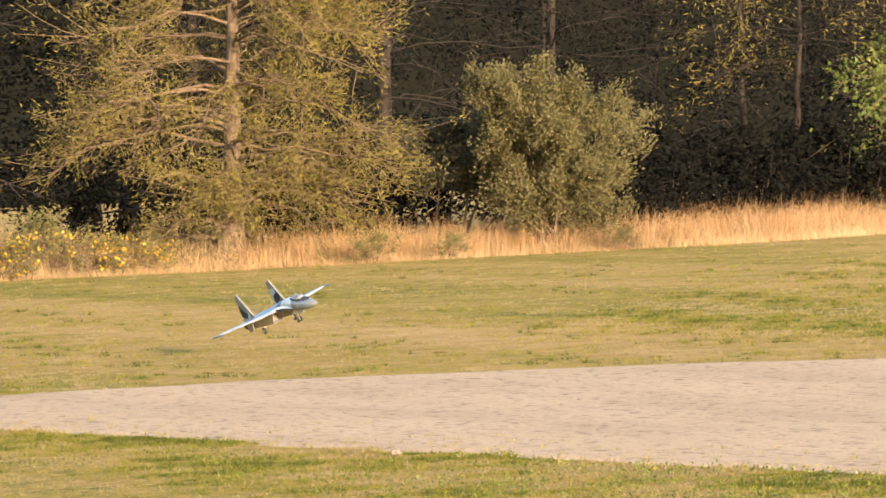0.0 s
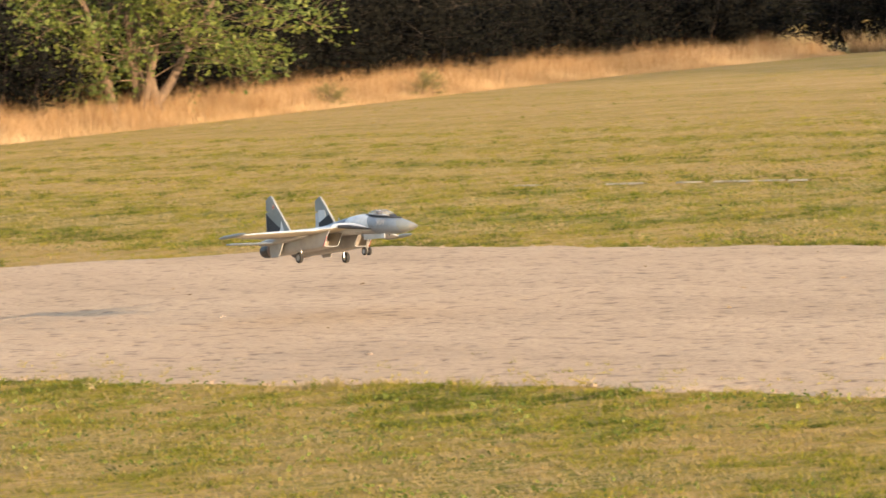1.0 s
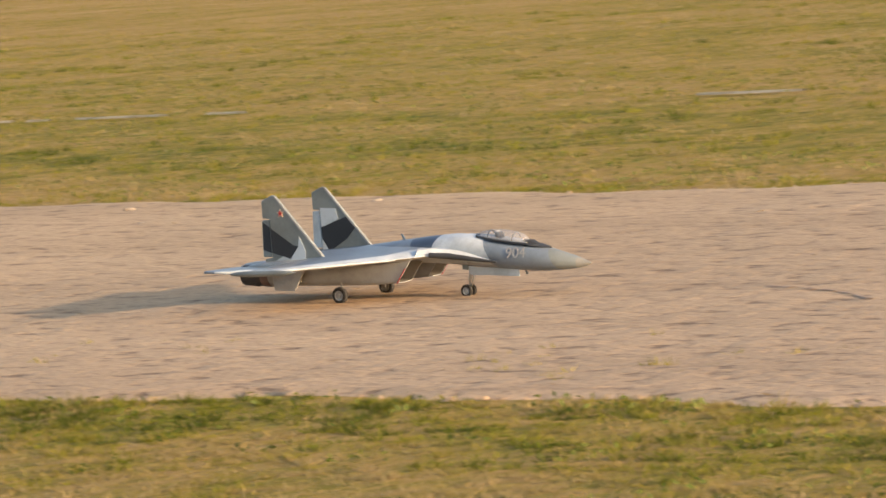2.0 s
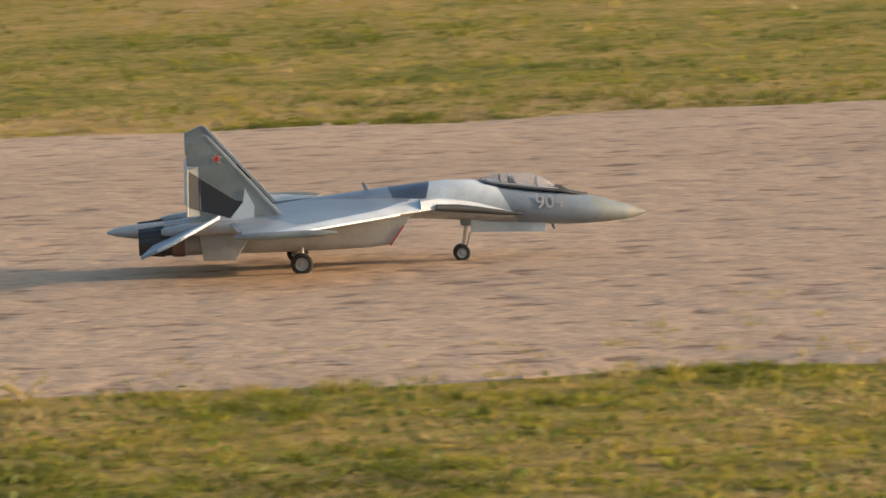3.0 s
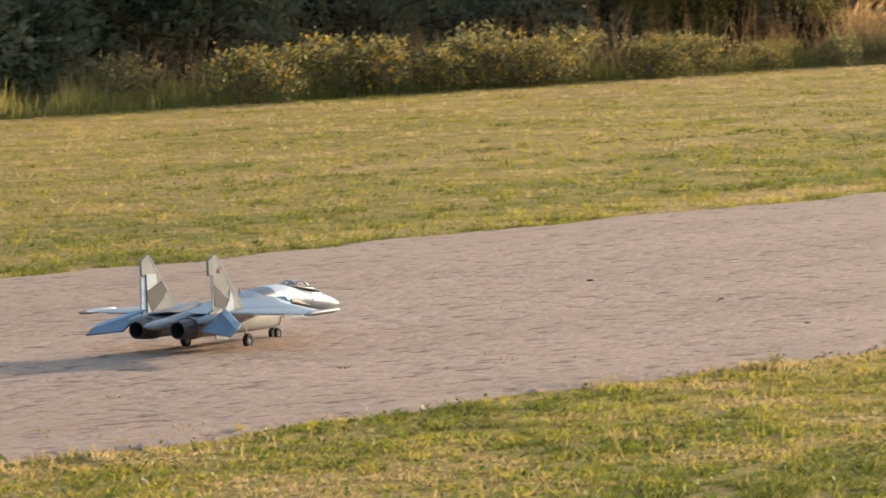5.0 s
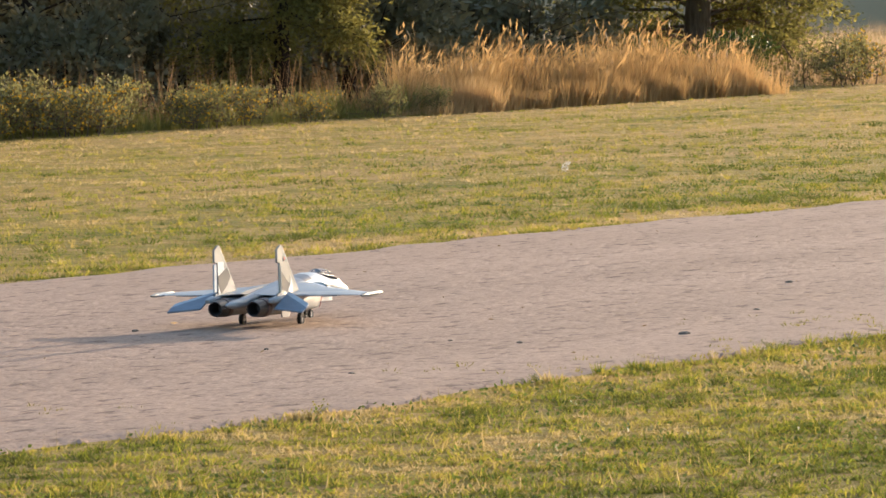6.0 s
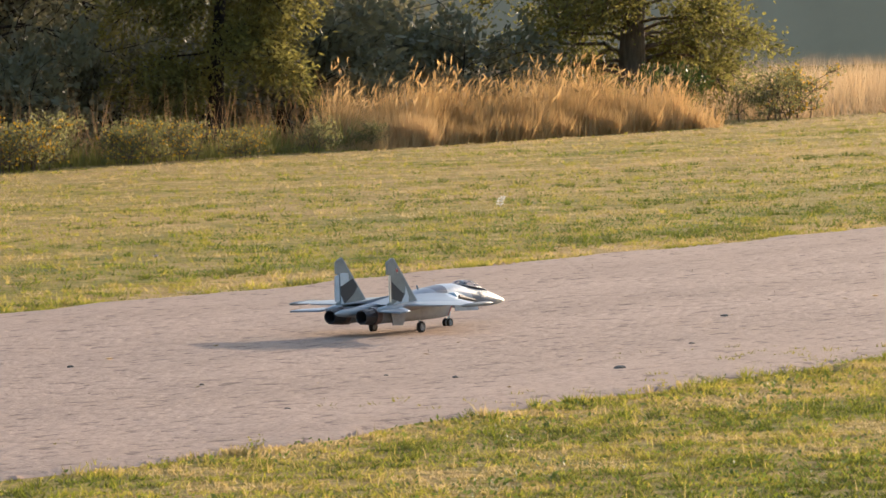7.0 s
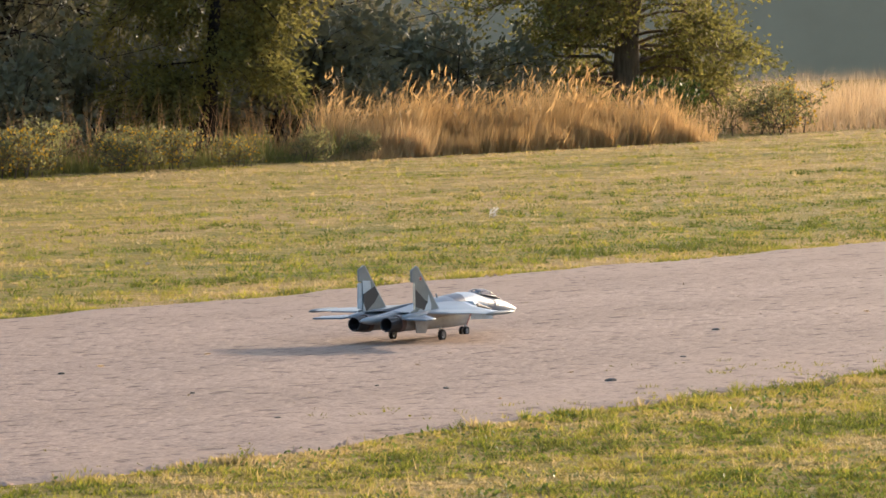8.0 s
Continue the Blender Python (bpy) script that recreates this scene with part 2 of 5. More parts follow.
def blades(x, y, z, tall, wide, r, lean=0.5, wind=(0.0, 0.0)):
    """Upright grass blades: one thin triangle each."""
    n = len(x)
    a = r.uniform(0, math.pi, n)
    off = np.stack([np.cos(a), np.sin(a)], 1) * (wide * r.uniform(0.6, 1.4, n))[:, None] / 2
    tip = r.normal(0, lean * 0.5, (n, 2)) * tall[:, None] + np.array(wind) * tall[:, None]
    base = np.stack([x, y], 1)
    v = np.empty((n, 3, 3))
    v[:, 0, :2], v[:, 1, :2], v[:, 2, :2] = base - off, base + off, base + tip
    v[:, 0, 2] = v[:, 1, 2] = z
    v[:, 2, 2] = z + tall
    return v.reshape(-1, 3), np.arange(3 * n).reshape(n, 3)


def tufts(x, y, rad, tall, tone, per, wide, r, lean=0.9):
    """Tufts of blades that fan out from their middle; gives the blades and the tone of each corner."""
    n = len(x) * per
    i = np.repeat(np.arange(len(x)), per)
    a, q = r.uniform(0, 2 * math.pi, n), np.sqrt(r.random(n))
    out = np.stack([np.cos(a), np.sin(a)], 1)
    base = np.stack([x[i], y[i]], 1) + out * (rad[i] * q)[:, None]
    high = tall[i] * (1.1 - 0.55 * q) * r.uniform(0.55, 1.2, n)
    b = r.uniform(0, math.pi, n)
    off = np.stack([np.cos(b), np.sin(b)], 1) * ((wide[i] if isinstance(wide, np.ndarray) else wide) * r.uniform(0.6, 1.4, n))[:, None] / 2
    tip = base + out * (lean * high * q)[:, None] + r.normal(0, 0.3, (n, 2)) * high[:, None]
    v = np.empty((n, 3, 3))
    v[:, 0, :2], v[:, 1, :2], v[:, 2, :2] = base - off, base + off, tip
    v[:, 0, 2] = v[:, 1, 2] = 0.0
    v[:, 2, 2] = high
    t = np.clip(tone[i] + r.normal(0, 0.07, n), 0, 1)
    return v.reshape(-1, 3), np.arange(3 * n).reshape(n, 3), np.repeat(t, 3)


def lump(x, y, scale, seed=0):
    """A cheap smooth field of patches in 0 to 1."""
    r = np.random.default_rng(100 + seed)
    out = np.zeros_like(x)
    for k in range(6):
        a, ph, fr = r.uniform(0, 2 * math.pi), r.uniform(0, 6.28), r.uniform(0.6, 2.2) / scale
        out += np.sin((x * math.cos(a) + y * math.sin(a)) * fr * 2 + ph)
    return np.clip(out / 6 + 0.5, 0, 1)


# ---- the ground, the earth strip and the turf ----
NEAR_EDGE, FAR_EDGE, STRIP_END = 12.56, 20.3, -39.05


def edge_far(x):
    """Far border of the strip: straight, rounded off at its end."""
    k = np.clip((-33.5 - x) / 5.6, 0, 1)
    return FAR_EDGE - 9.0 * (1 - np.sqrt(1 - np.minimum(k, 0.999) ** 2)) + 0.10 * np.sin(x * 1.7) * np.sin(x * 0.61 + 1) + 0.05 * np.sin(x * 5.3)


def edge_near(x):
    k = np.clip((-20.0 - x) / 20.0, 0, 1)
    return NEAR_EDGE - 3.6 * k + 0.09 * np.sin(x * 1.3 + 2) * np.sin(x * 0.47) + 0.05 * np.sin(x * 4.7)


def on_strip(x, y):
    return (y > edge_near(x)) & (y < edge_far(x)) & (x > STRIP_END)


def build_ground():
    xs = np.concatenate([[-2500, -700, -300], np.arange(-150, 151, 10), [300, 700, 2500]])
    ys = np.concatenate([[-2500, -600, -150], np.arange(-40, 141, 10), [300, 700, 2500]])
    gx, gy = np.meshgrid(xs, ys, indexing="ij")
    v = np.stack([gx.ravel(), gy.ravel(), np.zeros(gx.size)], 1)
    i, j = np.meshgrid(np.arange(len(xs) - 1), np.arange(len(ys) - 1), indexing="ij")
    a = i * len(ys) + j
    f = np.stack([a, a + len(ys), a + len(ys) + 1, a + 1], -1).reshape(-1, 4)
    ob = new("ground", from_arrays("ground", v, f, TURF))
    tagged(ob, "flat mown field of straw and olive winter turf", "ground", kind="structure")

    x = np.arange(STRIP_END, 140, 0.22)
    lo, hi = edge_near(x), edge_far(x)
    hi = np.maximum(hi, lo + 0.02)
    t = np.linspace(0, 1, 56)
    r = np.random.default_rng(3)
    gy = lo[:, None] + (hi - lo)[:, None] * t[None]
    gx = np.repeat(x[:, None], len(t), 1)
    # worn, slightly rippled surface that dives under the turf at its borders
    z = 0.012 + 0.006 * lump(gx, gy, 0.9, 1) + 0.004 * r.random(gx.shape)
    z[:, 0] = z[:, -1] = -0.01
    z[0, :] = -0.01
    v = np.stack([gx.ravel(), gy.ravel(), z.ravel()], 1)
    i, j = np.meshgrid(np.arange(len(x) - 1), np.arange(len(t) - 1), indexing="ij")
    a = i * len(t) + j
    f = np.stack([a, a + len(t), a + len(t) + 1, a + 1], -1).reshape(-1, 4)
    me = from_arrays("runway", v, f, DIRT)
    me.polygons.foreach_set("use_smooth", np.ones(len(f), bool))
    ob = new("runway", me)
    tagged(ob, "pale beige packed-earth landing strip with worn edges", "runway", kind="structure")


def stuff(name, v, f, mat, label, category):
    return tagged(new(name, from_arrays(name, v, f, mat)), label, category, kind="stuff")


def turf_stuff(name, v, f, tone, label):
    me = from_arrays(name, v, f, BLADE)
    me.attributes.new("tone", "FLOAT", "POINT").data.foreach_set("value", np.ascontiguousarray(tone, dtype=np.float32))
    return tagged(new(name, me), label, "grass", kind="stuff")


def turf_tone(x, y, r):
    """How dry a tuft is: green where patches of two sizes meet, straw elsewhere."""
    g = 0.55 * lump(x, y * 0.7, 0.32, 41) + 0.45 * lump(x * 0.6, y, 1.3, 42)
    fresh = np.clip((x + 10) / 13, 0, 1) * np.clip((34 - y) / 10, 0, 1)
    return np.clip(1.66 - 0.36 * fresh - 1.95 * g + r.normal(0, 0.22, len(x)), 0, 1)


def build_turf():
    r = np.random.default_rng(11)
    # close verge: short blades, then tufts that stand out of them
    n = 230000
    x, y = r.uniform(-37, 38, n), r.uniform(9.0, 12.9, n)
    m = 60000
    bearing, dist = np.radians(r.uniform(-76, -55, m)), r.uniform(18, 40, m)
    xx, yy = dist * np.sin(bearing), dist * np.cos(bearing)
    ok = (yy < 13) & ((yy < 9.0) | (xx < -37))
    x = np.concatenate([x, xx[ok], r.uniform(9, 26, 26000)])
    y = np.concatenate([y, yy[ok], r.uniform(7.4, 9.0, 26000)])
    keep = ~on_strip(x, y)
    x, y = x[keep], y[keep]
    tall = (0.008 + 0.018 * lump(x, y, 0.14, 3) ** 2) * r.uniform(0.5, 1.5, len(x))
    v, f = blades(x, y, 0.0, tall, 0.0065, r, 1.0)
    turf_stuff("verge_grass", v, f, np.repeat(np.clip(turf_tone(x, y, r) * 0.6 + 0.3, 0, 1), 3), "short straw and green turf along the earth strip")
    n = 66000
    x, y = r.uniform(-37, 38, n), r.uniform(9.2, 12.75, n)
    m = 12000
    bearing, dist = np.radians(r.uniform(-76, -55, m)), r.uniform(18, 40, m)
    xx, yy = dist * np.sin(bearing), dist * np.cos(bearing)
    ok = (yy < 13) & ((yy < 9.2) | (xx < -37))
    x = np.concatenate([x, xx[ok], r.uniform(9, 26, 8000)])
    y = np.concatenate([y, yy[ok], r.uniform(7.4, 9.2, 8000)])
    keep = ~on_strip(x, y) & (np.hypot(x, y) > 10.3) & (r.random(len(x)) < 0.4 + 0.6 * lump(x, y, 0.22, 2))
    x, y = x[keep], y[keep]
    tone = turf_tone(x, y, r)
    rad = r.uniform(0.02, 0.055, len(x))
    tall = (0.012 + 0.026 * r.random(len(x)) ** 2.4) * (1.35 - 0.6 * tone)
    turf_stuff("verge_tufts", *tufts(x, y, rad, tall, tone, 14, 0.0072, r, 1.6), "green and straw tufts in the verge of the strip")
    # thin bleached stalks above the verge
    n = 9000
    x, y = r.uniform(-37, 38, n), r.uniform(9.2, 12.7, n)
    keep = ~on_strip(x, y) & (lump(x, y, 0.5, 44) > 0.5)
    x, y = x[keep], y[keep]
    v, f = blades(x, y, 0.0, r.uniform(0.03, 0.085, len(x)), 0.0042, r, 0.5)
    turf_stuff("verge_stalks", v, f, np.repeat(r.uniform(0.6, 1.0, len(x)), 3), "thin bleached stalks above the turf")
    # field beyond the strip, coarser with distance
    n = 170000
    y = 19.5 + 24.0 * r.random(n) ** 1.35
    u = r.uniform(-1, 1, n)
    u = np.where((np.abs(u) > 0.6) & (r.random(n) < (np.abs(u) - 0.6) / 0.4), u * 0.55, u)
    x = u * (40 + 1.7 * (y - 12))
    # and the far end of the field, towards the left wood
    m = 130000
    bearing, dist = np.radians(r.uniform(-76, -5, m)), 1 / r.triangular(1 / 130, 1 / 60, 1 / 32, m)
    x, y = np.concatenate([x, dist * np.sin(bearing)]), np.concatenate([y, dist * np.cos(bearing)])
    n += m
    keep = ~on_strip(x, y) & (r.random(n) < 0.35 + 0.65 * lump(x, y, 1.1, 4))
    x, y = x[keep], y[keep]
    far = np.hypot(x, y)
    tall = (0.010 + 0.018 * lump(x * 0.4, y, 0.4, 5) ** 2) * r.uniform(0.5, 1.5, len(x))
    v, f = blades(x, y, 0.0, tall, 0.003 + 0.00014 * far + 0.00045 * np.maximum(far - 42, 0), r, 0.8)
    turf_stuff("field_grass", v, f, np.repeat(np.clip(turf_tone(x, y, r) * 0.5 + 0.33, 0, 1), 3), "mown straw-coloured field turf with green patches")
    n = 70000
    y = 20.0 + 22.5 * r.random(n) ** 1.5
    x = r.uniform(-1, 1, n) * (36 + 1.5 * (y - 12))
    m = 16000
    bearing, dist = np.radians(r.uniform(-76, -42, m)), 1 / r.uniform(1 / 115, 1 / 40, m)
    x, y = np.concatenate([x, dist * np.sin(bearing)]), np.concatenate([y, dist * np.cos(bearing)])
    keep = ~on_strip(x, y) & (r.random(len(x)) < 0.3 + 0.7 * lump(x, y, 0.6, 43))
    x, y = x[keep], y[keep]
    far = np.hypot(x, y)
    tone = np.clip(turf_tone(x, y, r) + np.clip((y - 32) / 40, 0, 0.25), 0, 1)
    rad = r.uniform(0.025, 0.07, len(x)) * (1 + far / 120)
    tall = (0.020 + 0.045 * r.random(len(x)) ** 2) * (1.2 - 0.4 * tone)
    turf_stuff("field_tufts", *tufts(x, y, rad, tall, tone, 11, 0.0055 + 0.00015 * far, r, 1.4), "green and straw tufts in the mown field")

    # ragged tufts where the turf meets the earth, green on the field's side
    n = 9000
    x = r.uniform(-40, 60, n)
    near = r.random(n) < 0.5
    y = np.where(near, edge_near(x) - np.abs(r.normal(0, 0.16, n)) + 0.05, edge_far(x) + np.abs(r.normal(0, 0.20, n)) - 0.05)
    keep = lump(x, y * 0.3, 0.5, 6) > 0.36
    x, y, near = x[keep], y[keep], near[keep]
    tone = np.clip(np.where(near, turf_tone(x, y, r), turf_tone(x, y, r) * 0.55), 0, 1)
    tall = (0.018 + 0.045 * lump(x, y, 0.25, 7) ** 2) * r.uniform(0.5, 1.3, len(x))
    turf_stuff("edge_tufts", *tufts(x, y, r.uniform(0.02, 0.06, len(x)), tall, tone, 14, 0.008, r), "ragged grass tufts along the strip's borders")
    # sparse yellowish sprigs on the strip beside the verge
    n = 2600
    x = r.uniform(-36, 44, n)
    y = edge_near(x) + np.abs(r.normal(0, 0.75, n))
    keep = on_strip(x, y) & (lump(x, y, 0.9, 45) > 0.52)
    x, y = x[keep], y[keep]
    v, f, _ = tufts(x, y, r.uniform(0.015, 0.05, len(x)), r.uniform(0.012, 0.04, len(x)), np.zeros(len(x)), 7, 0.006, r)
    v[:, 2] += 0.012
    stuff("sprigs", v, f, SPRIG, "sparse yellowish sprigs on the earth strip", "weeds")
    # flat dark green weeds in the turf
    n = 150000
    x = r.uniform(-44, 48, n)
    y = np.where(r.random(n) < 0.45, r.uniform(9.2, 13.0, n), 20.0 + 12 * r.random(n) ** 1.4)
    keep = ~on_strip(x, y) & (lump(x, y, 0.3, 9) * lump(x * 0.4, y, 1.5, 10) > 0.28)
    c = np.stack([x, y, r.uniform(0.008, 0.035, n)], 1)[keep]
    v, f = leaves(c, 0.024, 0.007, r, 0.35)
    v[:, 2] = np.maximum(v[:, 2], 0.004)
    stuff("turf_weeds", v, f, CLOVER, "low green clover and weeds in the turf", "weeds")


build_ground()
build_turf()


# ---- clods, the worn chalk line, tyre marks ----
def build_strip_details():
    r = np.random.default_rng(21)
    # flat earth clods and small stones that catch the low light
    n = 80000
    x, y = r.uniform(-42, 42, n), r.uniform(10.5, 20.3, n)
    keep = on_strip(x, y) & (r.random(n) < 0.15 + 0.85 * lump(x * 0.6, y, 0.8, 8))
    x, y = x[keep], y[keep]
    n = len(x)
    size = 0.006 + 0.024 * r.random(n) ** 3.5
    tall = size * r.uniform(0.10, 0.26, n)
    a = r.uniform(0, 2 * math.pi, n)
    k = 4
    ang = a[:, None] + np.arange(k)[None] * 2 * math.pi / k
    rad = size[:, None] * r.uniform(0.6, 1.3, (n, k))
    v = np.empty((n, k + 1, 3))
    v[:, :k, 0], v[:, :k, 1] = x[:, None] + rad * np.cos(ang) * 1.5, y[:, None] + rad * np.sin(ang)
    v[:, :k, 2] = 0.004
    v[:, k, 0], v[:, k, 1], v[:, k, 2] = x + size * r.uniform(-0.3, 0.3, n), y, 0.016 + tall
    i = (np.arange(n) * (k + 1))[:, None]
    f = np.concatenate([np.stack([i[:, 0] + j, i[:, 0] + (j + 1) % k, i[:, 0] + k], 1) for j in range(k)])
    stuff("earth_clods", v.reshape(-1, 3), f, DIRT, "scattered small earth clods on the landing strip", "clods")
    # dark pebbles and bits of straw
    n = 700
    x, y = r.uniform(-40, 40, n), r.uniform(12.6, 20.0, n)
    keep = on_strip(x, y)
    x, y = x[keep], y[keep]
    v, f = leaves(np.stack([x, y, np.full(len(x), 0.022)], 1), 0.045, 0.004, r, -0.2)
    v[:, 2] = np.clip(v[:, 2], 0.016, 0.03)
    stuff("straw_bits", v, f, DRY_BLADE, "dry straw bits blown over the landing strip", "straw")


def build_line():
    """Old chalk line along the field, broken by the turf."""
    m, n, l, b = material("old_chalk", 0.9)
    v = coords(n, l, (2, 8, 1), True)
    f = noise_tex(n, l, v, 2.0, 5, 0.7)
    l.new(ramp(n, l, f, [(0.35, (0.26, 0.21, 0.12)), (0.6, (0.50, 0.43, 0.32))]), b.inputs["Base Color"])
    bm = bmesh.new()
    r = random.Random(5)
    for x0, x1 in ((-44, -38.5), (-35.5, -34), (-31, -22.5), (-19.2, -17.6), (-16.6, -14.6), (25.0, 27.6)):
        x, prev = x0, None
        while x <= x1:
            w = 0.012 + 0.028 * r.random()
            y = 27.5 + 0.02 * (x > 0) * x + r.uniform(-0.03, 0.03)
            row = [bm.verts.new((x, y - w, 0.012)), bm.verts.new((x, y - w * 0.5, 0.026)), bm.verts.new((x, y + w * 0.5, 0.026)), bm.verts.new((x, y + w, 0.012))]
            if prev and r.random() > 0.45:
                for i in range(3):
                    bm.faces.new((prev[i], row[i], row[i + 1], prev[i + 1]))
            prev = row
            x += r.uniform(0.12, 0.4)
    bm.normal_update()
    me = bpy.data.meshes.new("chalk_line")
    bm.to_mesh(me)
    bm.free()
    me.materials.append(m)
    tagged(new("chalk_line", me), "faded broken chalk line across the mown field", "line marking", kind="structure")


def build_tyre_marks():
    m, n, l, b = material("pressed_earth", 0.95, spec=0.1)
    f = noise_tex(n, l, coords(n, l, (4, 4, 1), True), 6.0, 5, 0.7)
    l.new(ramp(n, l, f, [(0.38, (0.30, 0.215, 0.155)), (0.58, (0.45, 0.335, 0.245))]), b.inputs["Base Color"])
    bump(n, l, b, f, 0.4, 0.01)
    # centre lines of the marks, on the strip
    marks = [
        [(-18.25, 15.94), (-17.5, 15.28), (-16.67, 14.56), (-15.63, 13.78), (-14.5, 13.13), (-13.81, 12.86), (-13.1, 12.72)],
        [(-18.02, 16.1), (-17.2, 15.4), (-16.46, 14.7), (-15.51, 14.02), (-14.96, 13.67)],
        [(-10.5, 15.7), (-10.08, 15.51), (-9.73, 15.22)],
    ]
    for pts in marks:
        fine = []
        for i in range(len(pts) - 1):
            p0, p1, p2, p3 = (Vector(pts[max(0, min(len(pts) - 1, i + k))]) for k in (-1, 0, 1, 2))
            for t in np.linspace(0, 1, 10, endpoint=False):
                fine.append(0.5 * (2 * p1 + (p2 - p0) * t + (2 * p0 - 5 * p1 + 4 * p2 - p3) * t * t + (3 * p1 - p0 - 3 * p2 + p3) * t ** 3))
        bm = bmesh.new()
        prev = None
        for i, p in enumerate(fine[:-1]):
            d = (fine[i + 1] - p).normalized()
            s = Vector((-d.y, d.x))
            w = 0.013 + 0.004 * math.sin(i * 1.9) + 0.003 * math.sin(i * 0.37)
            zz = float(lump(np.array([p.x]), np.array([p.y]), 0.9, 1)[0]) * 0.006 + 0.0155
            row = [bm.verts.new((p.x + s.x * q * w, p.y + s.y * q * w, zz + z)) for q, z in ((-1.2, 0.0), (-0.5, 0.002), (0.5, 0.002), (1.2, 0.0))]
            if prev and math.sin(i * 0.83) + math.sin(i * 2.1) > -0.5:
                for j in range(3):
                    bm.faces.new((prev[j], row[j], row[j + 1], prev[j + 1]))
            prev = row
        me = bpy.data.meshes.new("tyre_mark")
        bm.to_mesh(me)
        bm.free()
        me.materials.append(m)
        tagged(new("tyre_mark", me), "curved tyre mark pressed into the earth strip", "tyre mark", "tyre marks", "structure")


build_strip_details()
build_line()
build_tyre_marks()


# ---- woods ----
def branchy(r, hgt, wide, trunk_r, first, limbs, twigs, rise, droop, stems=1, limb=0.17):
    """Trunk, limbs and twigs as paths, and the places where foliage grows with the way it points."""
    trunk, wood, ends, ways = [], [], [], []
    for s in range(stems):
        lean = r.normal(0, 0.05 if stems == 1 else 0.28, 2)
        p0 = np.array([r.normal(0, 0.25), r.normal(0, 0.25), -0.1]) if stems > 1 else np.array([0, 0, -0.1])
        h = hgt * (1 if stems == 1 else r.uniform(0.6, 0.95))
        u = np.linspace(0, 1, 9)
        wob = np.cumsum(r.normal(0, 0.03 * wide / 6, (9, 2)), 0)
        pts = np.stack([p0[0] + lean[0] * u * h + wob[:, 0], p0[1] + lean[1] * u * h + wob[:, 1], p0[2] + u * h], 1)
        rad = trunk_r * (1 - u * 0.88) * (1 + 0.5 * np.exp(-u * 14)) / (1 if stems == 1 else 1.7)
        trunk.append((pts, rad))
        for k in range(limbs // stems):
            t = first + (1 - first) * (k + r.random()) / (limbs // stems)
            t = min(t, 0.985)
            base = np.array([np.interp(t, u, pts[:, i]) for i in range(3)])
            az = r.uniform(0, 2 * math.pi)
            shape = math.sin(math.pi * min(1, (t - first) / (1 - first) * 0.78 + 0.22)) ** 0.7
            ln = wide / 2 * (0.25 + 0.75 * shape) * r.uniform(0.7, 1.12)
            v = np.linspace(0, 1, 6)
            out = ln * v
            z = base[2] + ln * (rise * v - droop * v ** 2) + np.cumsum(r.normal(0, 0.035 * ln, 6)) * (v > 0)
            bend = np.cumsum(r.normal(0, 0.13, 6))
            lp = np.stack([base[0] + np.cos(az + bend) * out, base[1] + np.sin(az + bend) * out, np.maximum(z, 0.12)], 1)
            br = np.interp(t, u, rad) * limb
            wood.append((lp, br * (1 - 0.85 * v) + 0.004))
            for j in range(twigs):
                q = r.uniform(0.3, 1.0)
                b0 = np.array([np.interp(q, v, lp[:, i]) for i in range(3)])
                d = lp[-1] - lp[0]
                d = d / (np.linalg.norm(d) + 1e-6) + r.normal(0, 0.62, 3)
                d[2] += 0.12 - droop * 0.4
                d /= np.linalg.norm(d)
                tl = ln * r.uniform(0.14, 0.40)
                bend2 = r.normal(0, 0.22, 3)
                tp = b0 + d * tl * np.linspace(0, 1, 4)[:, None] + bend2 * tl * (np.linspace(0, 1, 4) ** 2)[:, None]
                tp[:, 2] = np.maximum(tp[:, 2], 0.08)
                wood.append((tp, np.array([0.010, 0.008, 0.006, 0.004]) * max(0.7, wide / 6)))
                ends.append(tp)
                ways.append(d)
    return trunk, wood, ends, np.array(ways)


